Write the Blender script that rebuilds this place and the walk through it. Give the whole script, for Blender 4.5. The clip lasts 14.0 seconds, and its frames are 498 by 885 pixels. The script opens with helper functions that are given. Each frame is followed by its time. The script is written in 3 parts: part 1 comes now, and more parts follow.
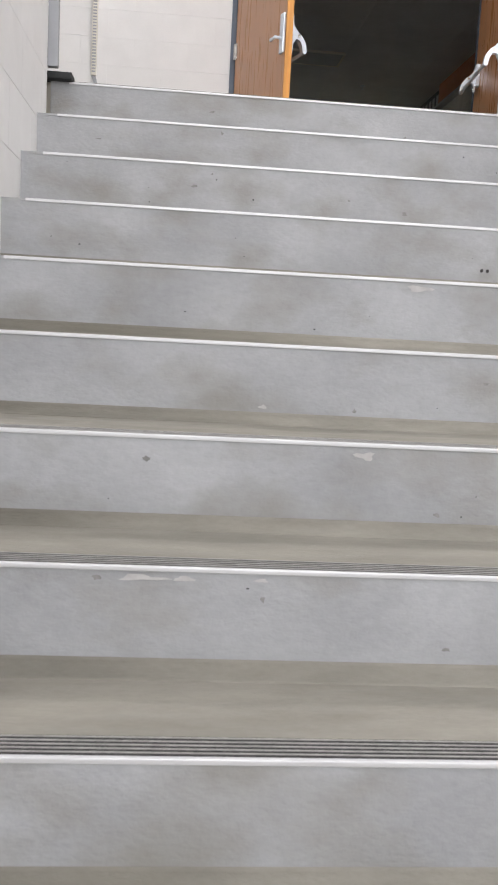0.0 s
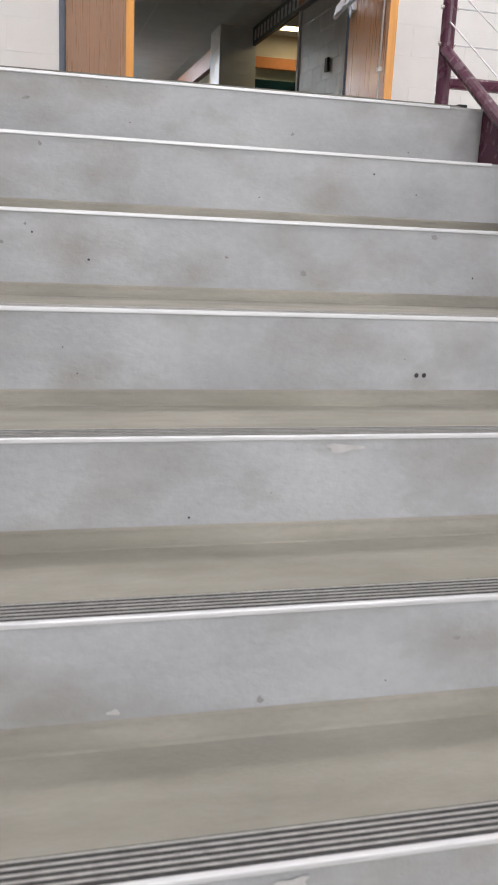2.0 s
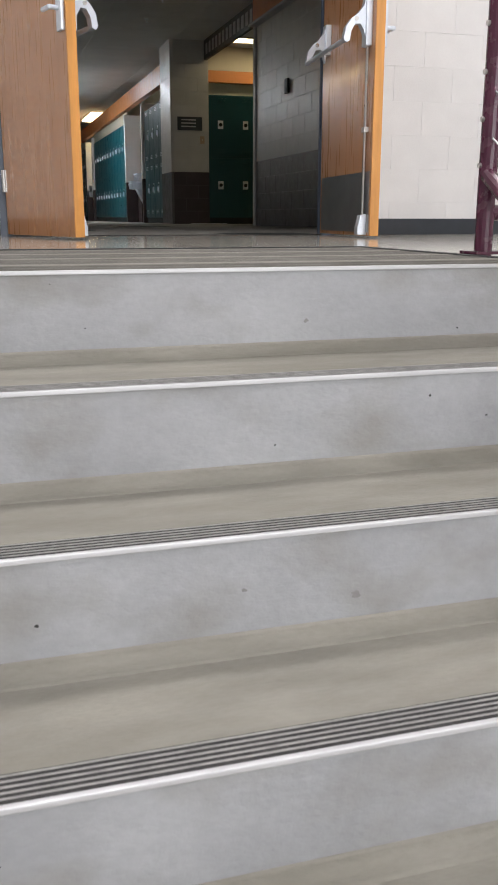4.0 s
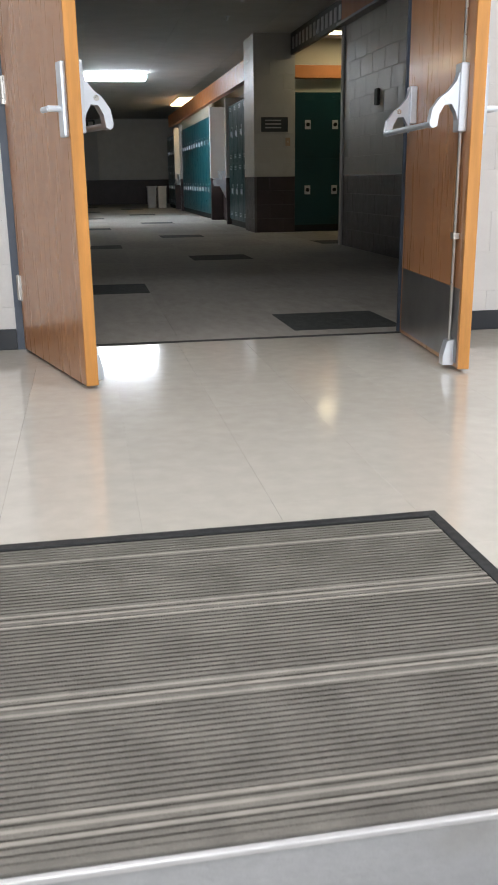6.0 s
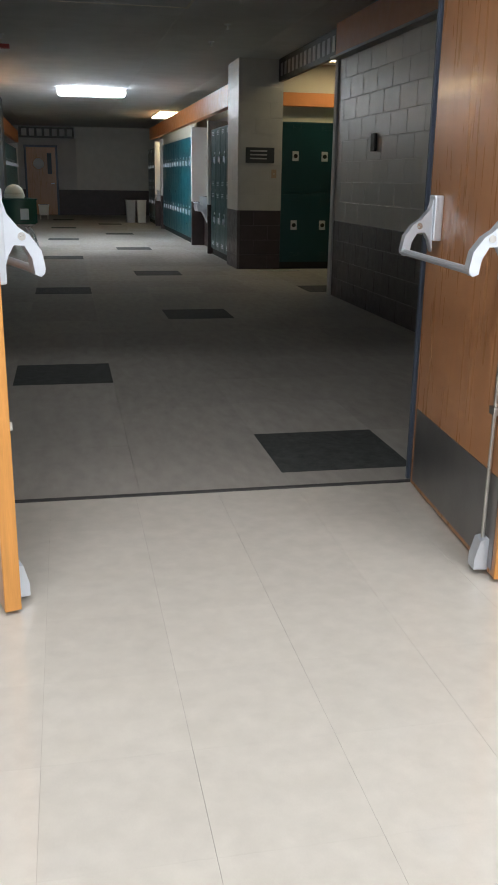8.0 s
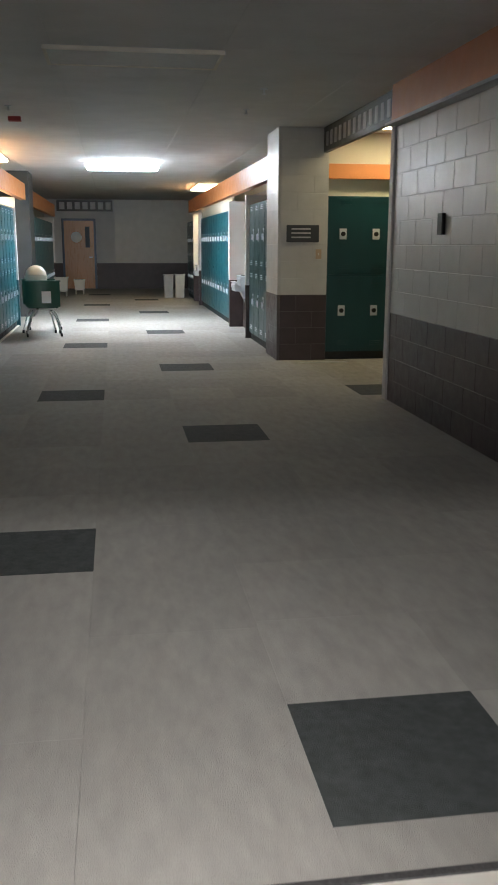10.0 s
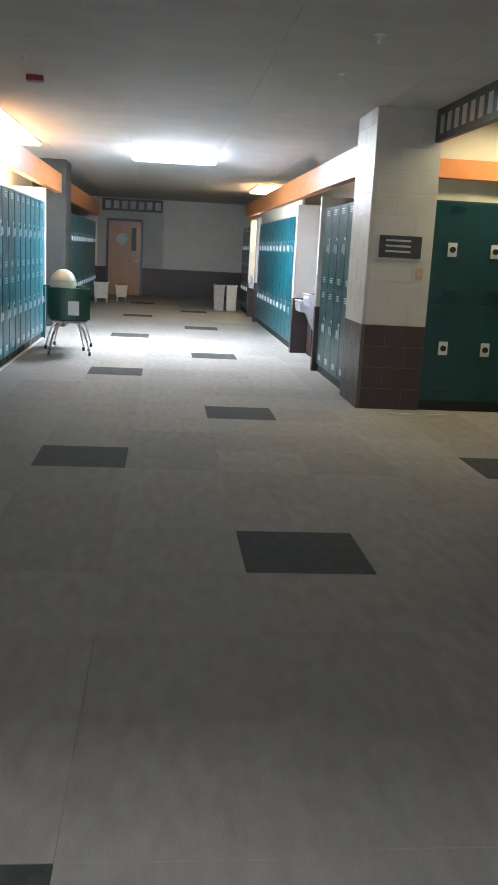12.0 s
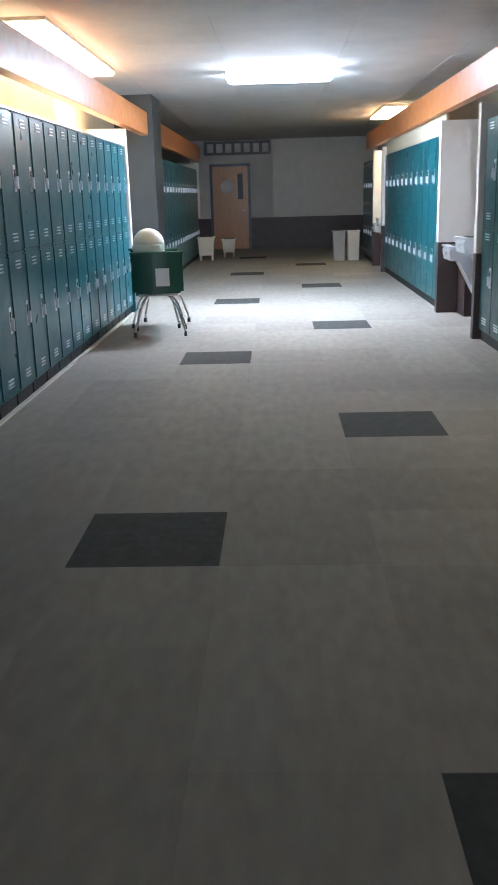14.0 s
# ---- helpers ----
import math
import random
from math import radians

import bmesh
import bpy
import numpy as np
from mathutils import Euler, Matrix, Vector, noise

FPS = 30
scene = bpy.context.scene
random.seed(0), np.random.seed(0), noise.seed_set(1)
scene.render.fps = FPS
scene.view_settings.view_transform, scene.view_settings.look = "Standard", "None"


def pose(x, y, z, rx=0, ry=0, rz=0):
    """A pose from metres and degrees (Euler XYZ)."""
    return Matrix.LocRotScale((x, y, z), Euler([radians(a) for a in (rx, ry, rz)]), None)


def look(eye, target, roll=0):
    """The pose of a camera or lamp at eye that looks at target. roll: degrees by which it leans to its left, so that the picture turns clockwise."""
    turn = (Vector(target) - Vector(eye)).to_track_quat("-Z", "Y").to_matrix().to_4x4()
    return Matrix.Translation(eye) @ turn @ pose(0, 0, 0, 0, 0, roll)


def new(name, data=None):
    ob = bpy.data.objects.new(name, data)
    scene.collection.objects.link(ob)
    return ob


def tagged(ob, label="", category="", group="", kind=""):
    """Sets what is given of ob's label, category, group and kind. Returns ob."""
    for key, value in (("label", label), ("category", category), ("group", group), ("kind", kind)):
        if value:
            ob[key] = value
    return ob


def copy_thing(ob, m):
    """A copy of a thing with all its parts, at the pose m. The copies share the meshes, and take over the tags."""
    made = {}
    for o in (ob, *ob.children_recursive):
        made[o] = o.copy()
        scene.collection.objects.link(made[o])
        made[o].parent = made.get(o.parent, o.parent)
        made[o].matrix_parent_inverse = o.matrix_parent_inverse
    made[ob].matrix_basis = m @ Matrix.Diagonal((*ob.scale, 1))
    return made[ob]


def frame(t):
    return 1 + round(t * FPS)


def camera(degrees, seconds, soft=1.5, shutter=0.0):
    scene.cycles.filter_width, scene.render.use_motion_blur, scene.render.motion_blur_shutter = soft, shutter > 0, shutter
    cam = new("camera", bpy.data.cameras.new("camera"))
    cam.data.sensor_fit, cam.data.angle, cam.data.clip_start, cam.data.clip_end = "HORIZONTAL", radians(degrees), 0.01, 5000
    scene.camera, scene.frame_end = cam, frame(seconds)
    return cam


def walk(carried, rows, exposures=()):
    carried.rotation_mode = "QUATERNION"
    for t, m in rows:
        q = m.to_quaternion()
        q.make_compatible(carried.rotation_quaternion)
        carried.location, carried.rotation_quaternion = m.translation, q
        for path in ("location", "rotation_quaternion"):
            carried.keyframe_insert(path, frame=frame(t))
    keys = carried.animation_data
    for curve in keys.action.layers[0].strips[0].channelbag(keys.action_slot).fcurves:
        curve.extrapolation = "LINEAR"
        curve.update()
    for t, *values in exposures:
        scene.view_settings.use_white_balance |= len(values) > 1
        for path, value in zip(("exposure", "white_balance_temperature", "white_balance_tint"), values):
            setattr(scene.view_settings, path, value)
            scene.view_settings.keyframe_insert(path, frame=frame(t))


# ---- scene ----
cam = camera(31.6, 14.0, soft=1.7, shutter=0.15)
PATH = [
    (0, (-1.431, -7.118, -0.899), (-1.261, -5.142, -1.161), 3.1),
    (0.5, (-1.449, -6.907, -0.779), (-1.195, -4.942, -1.048), 1.7),
    (1, (-1.451, -6.689, -0.659), (-1.138, -4.743, -0.998), -0.0),
    (1.5, (-1.447, -6.473, -0.528), (-0.955, -4.582, -0.954), 2.8),
    (2, (-1.338, -6.197, -0.388), (-0.855, -4.317, -0.867), 2.8),
    (2.5, (-1.368, -5.979, -0.238), (-0.916, -4.074, -0.646), 1.3),
    (3, (-1.351, -5.779, -0.13), (-0.844, -3.89, -0.547), 0.7),
    (5.5, (-0.909, -4.633, 0.606), (-0.348, -2.811, 0.002), 0.3),
    (6, (-0.773, -4.37, 0.779), (-0.435, -2.484, 0.206), -0.7),
    (6.5, (-0.698, -4.142, 0.86), (-0.387, -2.252, 0.282), -0.6),
    (7, (-0.632, -3.924, 0.997), (-0.252, -2.04, 0.443), 1.1),
    (9.3, (-0.432, -2.455, 1.4), (-0.048, -0.585, 0.799), 0.8),
    (9.5, (-0.345, -2.297, 1.416), (-0.007, -0.397, 0.889), -0.8),
    (10, (-0.199, -1.689, 1.424), (0.092, 0.241, 0.984), 0.2),
    (10.5, (-0.114, -1.089, 1.425), (-0.037, 0.85, 0.938), -1.3),
    (11, (-0.13, -0.479, 1.456), (-0.038, 1.464, 0.991), 2.1),
    (11.5, (-0.096, 0.201, 1.412), (0.051, 2.15, 0.991), 0.9),
    (12, (-0.114, 0.835, 1.429), (0.09, 2.779, 1.007), 3.0),
    (12.5, (-0.098, 1.475, 1.388), (0.066, 3.404, 0.884), 1.8),
    (13, (-0.101, 2.14, 1.352), (0.015, 4.079, 0.874), 2.9),
    (13.5, (-0.084, 2.751, 1.37), (-0.029, 4.682, 0.85), -0.1),
    (14, (-0.083, 3.331, 1.394), (-0.154, 5.255, 0.853), -1.6),
]
EXPOSURES = [(0, -0.5, 6700, 13), (3.0, -0.55, 6700, 13), (5.5, -0.6, 6600, 11), (7.0, -0.48, 6500, 10), (9.3, 0.0, 6500, 10), (10.2, 0.85, 6500, 10), (11.5, 1.15, 6300, 10), (12.5, 1.2, 6100, 11), (14, 0.9, 6000, 12)]
walk(cam, [(t, look(eye, target, roll)) for t, eye, target, roll in PATH], EXPOSURES)

# ---- light ----
world = bpy.data.worlds.new("world")
scene.world = world
world.use_nodes = True
sky = world.node_tree.nodes.new("ShaderNodeTexSky")
sky.sky_type, sky.sun_disc = "NISHITA", False
world.node_tree.links.new(sky.outputs["Color"], world.node_tree.nodes["Background"].inputs["Color"])
world.node_tree.nodes["Background"].inputs["Strength"].default_value = 0.05


def area(name, x, y, z, sx, sy, watts, colour):
    """A lamp's glowing opening, facing down."""
    d = bpy.data.lights.new(name, "AREA")
    d.shape, d.size, d.size_y, d.energy, d.color = "RECTANGLE", sx, sy, watts, colour
    ob = new(name, d)
    ob.matrix_basis = pose(x, y, z)
    return ob


CEIL = 2.79
HALL = 3.9
for hx, hy, watts in ((-1.1, -2.4, 66), (1.4, -2.4, 66), (-1.1, -5.2, 30), (1.4, -5.2, 30), (-1.1, -8.2, 26), (1.4, -8.2, 26)):
    area("lamp_light", hx, hy, HALL - 0.07, 1.2, 0.55, watts, (0.98, 0.98, 1.0))


# daylight lamp added in an unseen, assumed south window to light risers and pillar
day = bpy.data.lights.new("assumed_window_light", "AREA")
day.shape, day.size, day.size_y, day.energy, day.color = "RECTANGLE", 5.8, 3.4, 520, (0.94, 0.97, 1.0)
new("assumed_window_light", day).matrix_basis = look((0, -12.94, 1.4), (0, 0, 0.6))


# ---- materials ----
def material(name, colour, rough=0.6, metal=0.0, vary=0.12, scale=6.0, bump=0.0, bump_scale=60.0, stretch=(1, 1, 1), stain=None, stain_scale=1.2, stain_amount=0.3, per_object=0.0, coat=0.0, emit=0.0):
    """A surface with grain at two sizes, optional stains, fine relief and a change of tone from piece to piece."""
    m = bpy.data.materials.new(name)
    m.use_nodes = True
    nt = m.node_tree
    nodes, links = nt.nodes, nt.links
    b = nodes["Principled BSDF"]
    b.inputs["Metallic"].default_value = metal
    b.inputs["Coat Weight"].default_value = coat
    b.inputs["Coat Roughness"].default_value = 0.08
    coord = nodes.new("ShaderNodeTexCoord")
    mapping = nodes.new("ShaderNodeMapping")
    mapping.inputs["Scale"].default_value = stretch
    geo = nodes.new("ShaderNodeNewGeometry")
    links.new(geo.outputs["Position"], mapping.inputs["Vector"])

    def noise_at(s, detail):
        n = nodes.new("ShaderNodeTexNoise")
        n.inputs["Scale"].default_value, n.inputs["Detail"].default_value = s, detail
        links.new(mapping.outputs["Vector"], n.inputs["Vector"])
        return n.outputs["Fac"]

    def mix(fac, a, c, blend="MIX"):
        x = nodes.new("ShaderNodeMix")
        x.data_type, x.blend_type = "RGBA", blend
        for sock, val in ((x.inputs[0], fac), (x.inputs[6], a), (x.inputs[7], c)):
            if hasattr(val, "links"):
                links.new(val, sock)
            else:
                sock.default_value = val
        return x.outputs[2]

    def ramp(v, lo, hi, a=0.0, c=1.0):
        r = nodes.new("ShaderNodeMapRange")
        for i, q in enumerate((lo, hi, a, c)):
            r.inputs[i + 1].default_value = q
        links.new(v, r.inputs[0])
        return r.outputs[0]

    dark = tuple(c * (1 - vary) for c in colour) + (1,)
    light = tuple(min(1, c * (1 + vary)) for c in colour) + (1,)
    col = mix(ramp(noise_at(scale, 6), 0.3, 0.7), dark, light)
    fine = tuple([1 - vary * 0.8] * 3) + (1,)
    col = mix(ramp(noise_at(scale * 14, 3), 0.35, 0.75, 0.0, 0.7), col, mix(1.0, col, fine, "MULTIPLY"))
    if stain:
        col = mix(ramp(noise_at(stain_scale, 8), 0.48, 0.72, 0.0, stain_amount), col, (*stain, 1))
    if per_object:
        info = nodes.new("ShaderNodeObjectInfo")
        tone = nodes.new("ShaderNodeCombineColor")
        r = ramp(info.outputs["Random"], 0, 1, 1 - per_object, 1 + per_object)
        for i in range(3):
            links.new(r, tone.inputs[i])
        col = mix(1.0, col, tone.outputs[0], "MULTIPLY")
    links.new(col, b.inputs["Base Color"])
    links.new(ramp(noise_at(scale * 2.3, 5), 0.3, 0.7, max(0.02, rough * 0.82), min(1, rough * 1.15)), b.inputs["Roughness"])
    if bump:
        bp = nodes.new("ShaderNodeBump")
        bp.inputs["Strength"].default_value, bp.inputs["Distance"].default_value = bump, 0.004
        links.new(noise_at(bump_scale, 4), bp.inputs["Height"])
        links.new(bp.outputs["Normal"], b.inputs["Normal"])
    if emit:
        b.inputs["Emission Color"].default_value = (*colour, 1)
        b.inputs["Emission Strength"].default_value = emit
    return m


concrete = material("cast concrete riser", (0.405, 0.412, 0.424), 0.72, vary=0.15, scale=5, bump=0.35, bump_scale=110, stain=(0.285, 0.275, 0.25), stain_scale=7, stain_amount=0.85, stretch=(0.65, 1, 1))
tread_mat = material("worn concrete tread", (0.285, 0.268, 0.232), 0.8, vary=0.14, scale=7, bump=0.35, bump_scale=140, stain=(0.19, 0.175, 0.142), stain_scale=2.5, stain_amount=0.6, stretch=(0.6, 1.8, 1))
rib_mat = material("worn aluminium rib", (0.40, 0.39, 0.375), 0.45, 0.3, vary=0.2, scale=40)
aluminium = material("brushed aluminium", (0.66, 0.66, 0.67), 0.42, 0.3, vary=0.08, scale=30, stretch=(0.2, 4, 4))
groove = material("dark nosing groove", (0.045, 0.043, 0.042), 0.8, vary=0.3, scale=60)
chrome = material("satin chrome", (0.70, 0.75, 0.82), 0.34, 0.55, vary=0.04, scale=20)
steel = material("stainless steel", (0.60, 0.59, 0.57), 0.3, 1.0, vary=0.03, scale=4)
kick_steel = material("scuffed dull steel plate", (0.26, 0.26, 0.265), 0.36, 0.8, vary=0.06, scale=3, stain=(0.18, 0.18, 0.18), stain_scale=5, stain_amount=0.4)
white_block = material("white painted block", (0.77, 0.765, 0.76), 0.55, vary=0.03, scale=5, bump=0.35, bump_scale=110, per_object=0.012)
white_joint = material("white painted mortar", (0.76, 0.755, 0.75), 0.7, vary=0.05)
grey_block = material("grey cream painted block", (0.60, 0.59, 0.565), 0.38, vary=0.05, scale=5, bump=0.45, bump_scale=90, per_object=0.015)
dark_block = material("dark brown painted block", (0.060, 0.040, 0.043), 0.42, vary=0.14, scale=6, bump=0.5, bump_scale=90, per_object=0.06)
grey_joint = material("grey mortar", (0.60, 0.59, 0.565), 0.6, vary=0.06)
# paler than its blocks: wear and the glint of lit block edges in one colour
dark_joint = material("dark mortar with painted edge glint", (0.12, 0.105, 0.105), 0.5, vary=0.1)
plaster = material("cream plaster", (0.66, 0.62, 0.50), 0.7, vary=0.04, scale=3, bump=0.1)
grey_wall = material("grey painted plaster", (0.54, 0.54, 0.55), 0.6, vary=0.05, scale=3, bump=0.15)
ceiling_mat = material("ceiling board", (0.70, 0.71, 0.73), 0.85, vary=0.05, scale=2.5, bump=0.4, bump_scale=160)
orange = material("terracotta painted fascia", (0.62, 0.24, 0.085), 0.4, vary=0.06, scale=4, bump=0.08, per_object=0.02)
# terracotta washed out by the warm lamp: its glare is put into this colour
glare_terracotta = material("terracotta panel paled by glare", (0.62, 0.37, 0.25), 0.5, vary=0.05, scale=4, bump=0.08)
carpet = material("grey brown carpet", (0.335, 0.318, 0.288), 0.95, vary=0.10, scale=16, bump=0.9, bump_scale=420, stretch=(1.0, 0.35, 1), stain=(0.27, 0.262, 0.245), stain_scale=1.0, stain_amount=0.4, per_object=0.075)
carpet_dark = material("charcoal carpet", (0.048, 0.054, 0.052), 0.95, vary=0.25, scale=14, bump=0.9, bump_scale=420)
vinyl = material("cream vinyl floor tile", (0.59, 0.56, 0.50), 0.13, vary=0.05, scale=16, bump=0.03, bump_scale=14, per_object=0.02, coat=0.35, stain=(0.54, 0.51, 0.44), stain_scale=9, stain_amount=0.3)
vinyl_gap = material("floor adhesive line", (0.42, 0.39, 0.33), 0.6)
rubber_mat = material("grey ribbed matting", (0.195, 0.184, 0.163), 0.85, vary=0.18, scale=10, bump=0.6, bump_scale=260, stain=(0.14, 0.132, 0.115), stain_scale=2.2, stain_amount=0.55)
mat_light = material("light matting strip", (0.33, 0.31, 0.275), 0.7, vary=0.1, scale=20)
black_rubber = material("black rubber", (0.018, 0.02, 0.022), 0.6, vary=0.15, scale=20)
base_blue = material("dark blue grey vinyl base", (0.030, 0.036, 0.045), 0.45, vary=0.1, scale=15)
frame_blue = material("blue grey painted steel frame", (0.075, 0.095, 0.135), 0.4, vary=0.06, scale=10)
oak_face = material("orange stained oak veneer", (0.47, 0.225, 0.10), 0.30, vary=0.055, scale=5, stretch=(3, 3, 0.22), coat=0.15)
oak_edge = material("bright oak edge", (0.66, 0.30, 0.075), 0.4, vary=0.16, scale=7, stretch=(4, 4, 0.25), bump=0.1)
teal = material("teal enamelled steel", (0.010, 0.118, 0.152), 0.33, vary=0.05, scale=3, per_object=0.06, stain=(0.012, 0.100, 0.112), stain_scale=2, stain_amount=0.35)
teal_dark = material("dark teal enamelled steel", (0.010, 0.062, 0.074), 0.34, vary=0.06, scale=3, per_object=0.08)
# for black parts, and painted as the shade inside hollows
black = material("black parts and shaded hollows", (0.012, 0.012, 0.012), 0.7)
maroon = material("maroon painted steel", (0.085, 0.018, 0.042), 0.26, vary=0.12, scale=14, bump=0.05)
cable = material("steel cable", (0.55, 0.55, 0.57), 0.4, 0.7)
green_plastic = material("dark green plastic", (0.010, 0.075, 0.050), 0.38, vary=0.06, scale=8)
white_plastic = material("cream white plastic", (0.72, 0.69, 0.62), 0.4, vary=0.04, scale=8)
beige_plastic = material("beige plastic", (0.55, 0.40, 0.28), 0.5, vary=0.05, scale=8)
grey_plastic = material("grey plastic", (0.36, 0.37, 0.39), 0.5, vary=0.06, scale=8)
# also colours the round reflection on the end door
paper = material("white paper", (0.75, 0.76, 0.78), 0.8, vary=0.03)
sign_dark = material("dark sign board", (0.05, 0.055, 0.06), 0.4, vary=0.1)
letter_mat = material("pale lettering", (0.55, 0.55, 0.56), 0.5)
red_mat = material("red plastic", (0.32, 0.02, 0.02), 0.4)
chip_mat = material("chipped pale concrete", (0.51, 0.50, 0.49), 0.85, vary=0.12, scale=40)
glow_white = material("lit white diffuser", (0.82, 0.91, 1.0), 0.5, vary=0.0, emit=84.0)
glow_warm = material("lit warm diffuser", (1.0, 0.85, 0.52), 0.5, vary=0.0, emit=11.0)
glow_hall = material("lit hall diffuser", (0.97, 0.98, 1.0), 0.5, vary=0.0, emit=8.0)
glow_off = material("unlit diffuser", (0.50, 0.51, 0.52), 0.45, vary=0.03)
glass = material("wired glass", (0.10, 0.11, 0.12), 0.06, vary=0.02)


# ---- mesh helpers ----
def box(bm, x0, y0, z0, x1, y1, z1, bevel=0.0):
    """Adds a box to a bmesh, with its edges rounded where bevel is given."""
    r = bmesh.ops.create_cube(bm, size=1.0)
    vs = r["verts"]
    for v in vs:
        v.co = Vector((x0 + (v.co.x + 0.5) * (x1 - x0), y0 + (v.co.y + 0.5) * (y1 - y0), z0 + (v.co.z + 0.5) * (z1 - z0)))
    if bevel:
        es = list({e for v in vs for e in v.link_edges})
        bmesh.ops.bevel(bm, geom=es, offset=bevel, segments=2, affect="EDGES", profile=0.6)
    return bm


def boxes(*args, bevel=0.0):
    bm = bmesh.new()
    for a in args:
        box(bm, *a, bevel=bevel)
    return bm


def rod(bm, a, b, r, r2=None, n=12):
    """Adds a round bar from a to b."""
    a, b = Vector(a), Vector(b)
    d = b - a
    turn = d.to_track_quat("Z", "Y").to_matrix().to_4x4()
    bmesh.ops.create_cone(bm, cap_ends=True, segments=n, radius1=r, radius2=r if r2 is None else r2, depth=d.length, matrix=Matrix.Translation((a + b) / 2) @ turn)
    return bm


def rods(*pairs, r=0.01, n=12):
    bm = bmesh.new()
    for a, b in pairs:
        rod(bm, a, b, r, n=n)
    return bm


def extrude(points, axis, lo, hi):
    """A solid with the outline points, in the plane across axis (0, 1 or 2), from lo to hi along it."""
    bm = bmesh.new()

    def place(p, q):
        c = list(p)
        c.insert(axis, q)
        return c
    a = [bm.verts.new(place(p, lo)) for p in points]
    b = [bm.verts.new(place(p, hi)) for p in points]
    bm.faces.new(a), bm.faces.new(b[::-1])
    for i in range(len(points)):
        j = (i + 1) % len(points)
        bm.faces.new((a[j], a[i], b[i], b[j]))
    bmesh.ops.recalc_face_normals(bm, faces=bm.faces)
    return bm


def mesh_of(name, bm, mat, smooth=False):
    me = bpy.data.meshes.new(name)
    bm.to_mesh(me)
    bm.free()
    me.materials.append(mat)
    if smooth:
        for p in me.polygons:
            p.use_smooth = True
    return me


def part(name, bm, mat, parent, label="", smooth=False, at=None):
    ob = new(name, mesh_of(name, bm, mat, smooth))
    ob.parent = parent
    if at is not None:
        ob.matrix_basis = at
    if label:
        ob["label"] = label
    return ob


def thing(name, label, category, group="", at=None):
    ob = new(name)
    ob.empty_display_size = 0.1
    if at is not None:
        ob.matrix_basis = at
    return tagged(ob, label, category, group)


def structure(name, bm, mat, label, category):
    return tagged(new(name, mesh_of(name, bm, mat)), label, category, kind="structure")


def pieces(name, spots, me, parent):
    """Objects of one mesh at many spots, under a parent."""
    for m in spots:
        ob = new(name, me)
        ob.parent = parent
        ob.matrix_basis = m


# ---- shell ----
RISE, RUN, TOP, STEPS = 0.188, 0.307, -3.5, 15
SX0, SX1 = -1.965, 0.065           # the flight's sides
DX0, DX1 = -1.07, 0.83           # the double door's opening
LX, RX = -1.90, 1.80             # locker fronts
BOT = -RISE * STEPS

floor_landing = structure("floor_landing", boxes((-4.5, TOP + 0.02, -0.2, 4.5, 0.0, -0.004)), vinyl_gap, "cream vinyl tiled landing floor", "floor")
floor_corridor = structure("floor_corridor", boxes((-3.2, 0.0, -0.2, 6.5, 28.0, -0.012)), carpet, "grey brown carpet tile corridor floor with dark tiles", "floor")
structure("floor_lower", boxes((-4.5, -13.0, BOT - 0.15, 4.5, TOP - RUN * (STEPS - 1) + 0.01, BOT)), vinyl, "vinyl floor at the foot of the stairs", "floor")
structure("ceiling_hall", boxes((-4.7, -13.2, HALL, 4.7, 0.1, HALL + 0.15)), ceiling_mat, "white ceiling over the stair hall", "ceiling")
bm = bmesh.new()
for i in range(-3, 6):
    for k in range(0, 23):
        box(bm, i * 1.22 - 0.6 + 0.0015, 0.16 + k * 1.22 + 0.0015, CEIL, i * 1.22 + 0.62 - 0.0015, 0.16 + (k + 1) * 1.22 - 0.0015, CEIL + 0.02)
box(bm, -4.4, 0.16, CEIL + 0.012, 7, 28.4, CEIL + 0.1)
structure("ceiling_corridor", bm, ceiling_mat, "grey board ceiling with faint seams over the corridor", "ceiling")


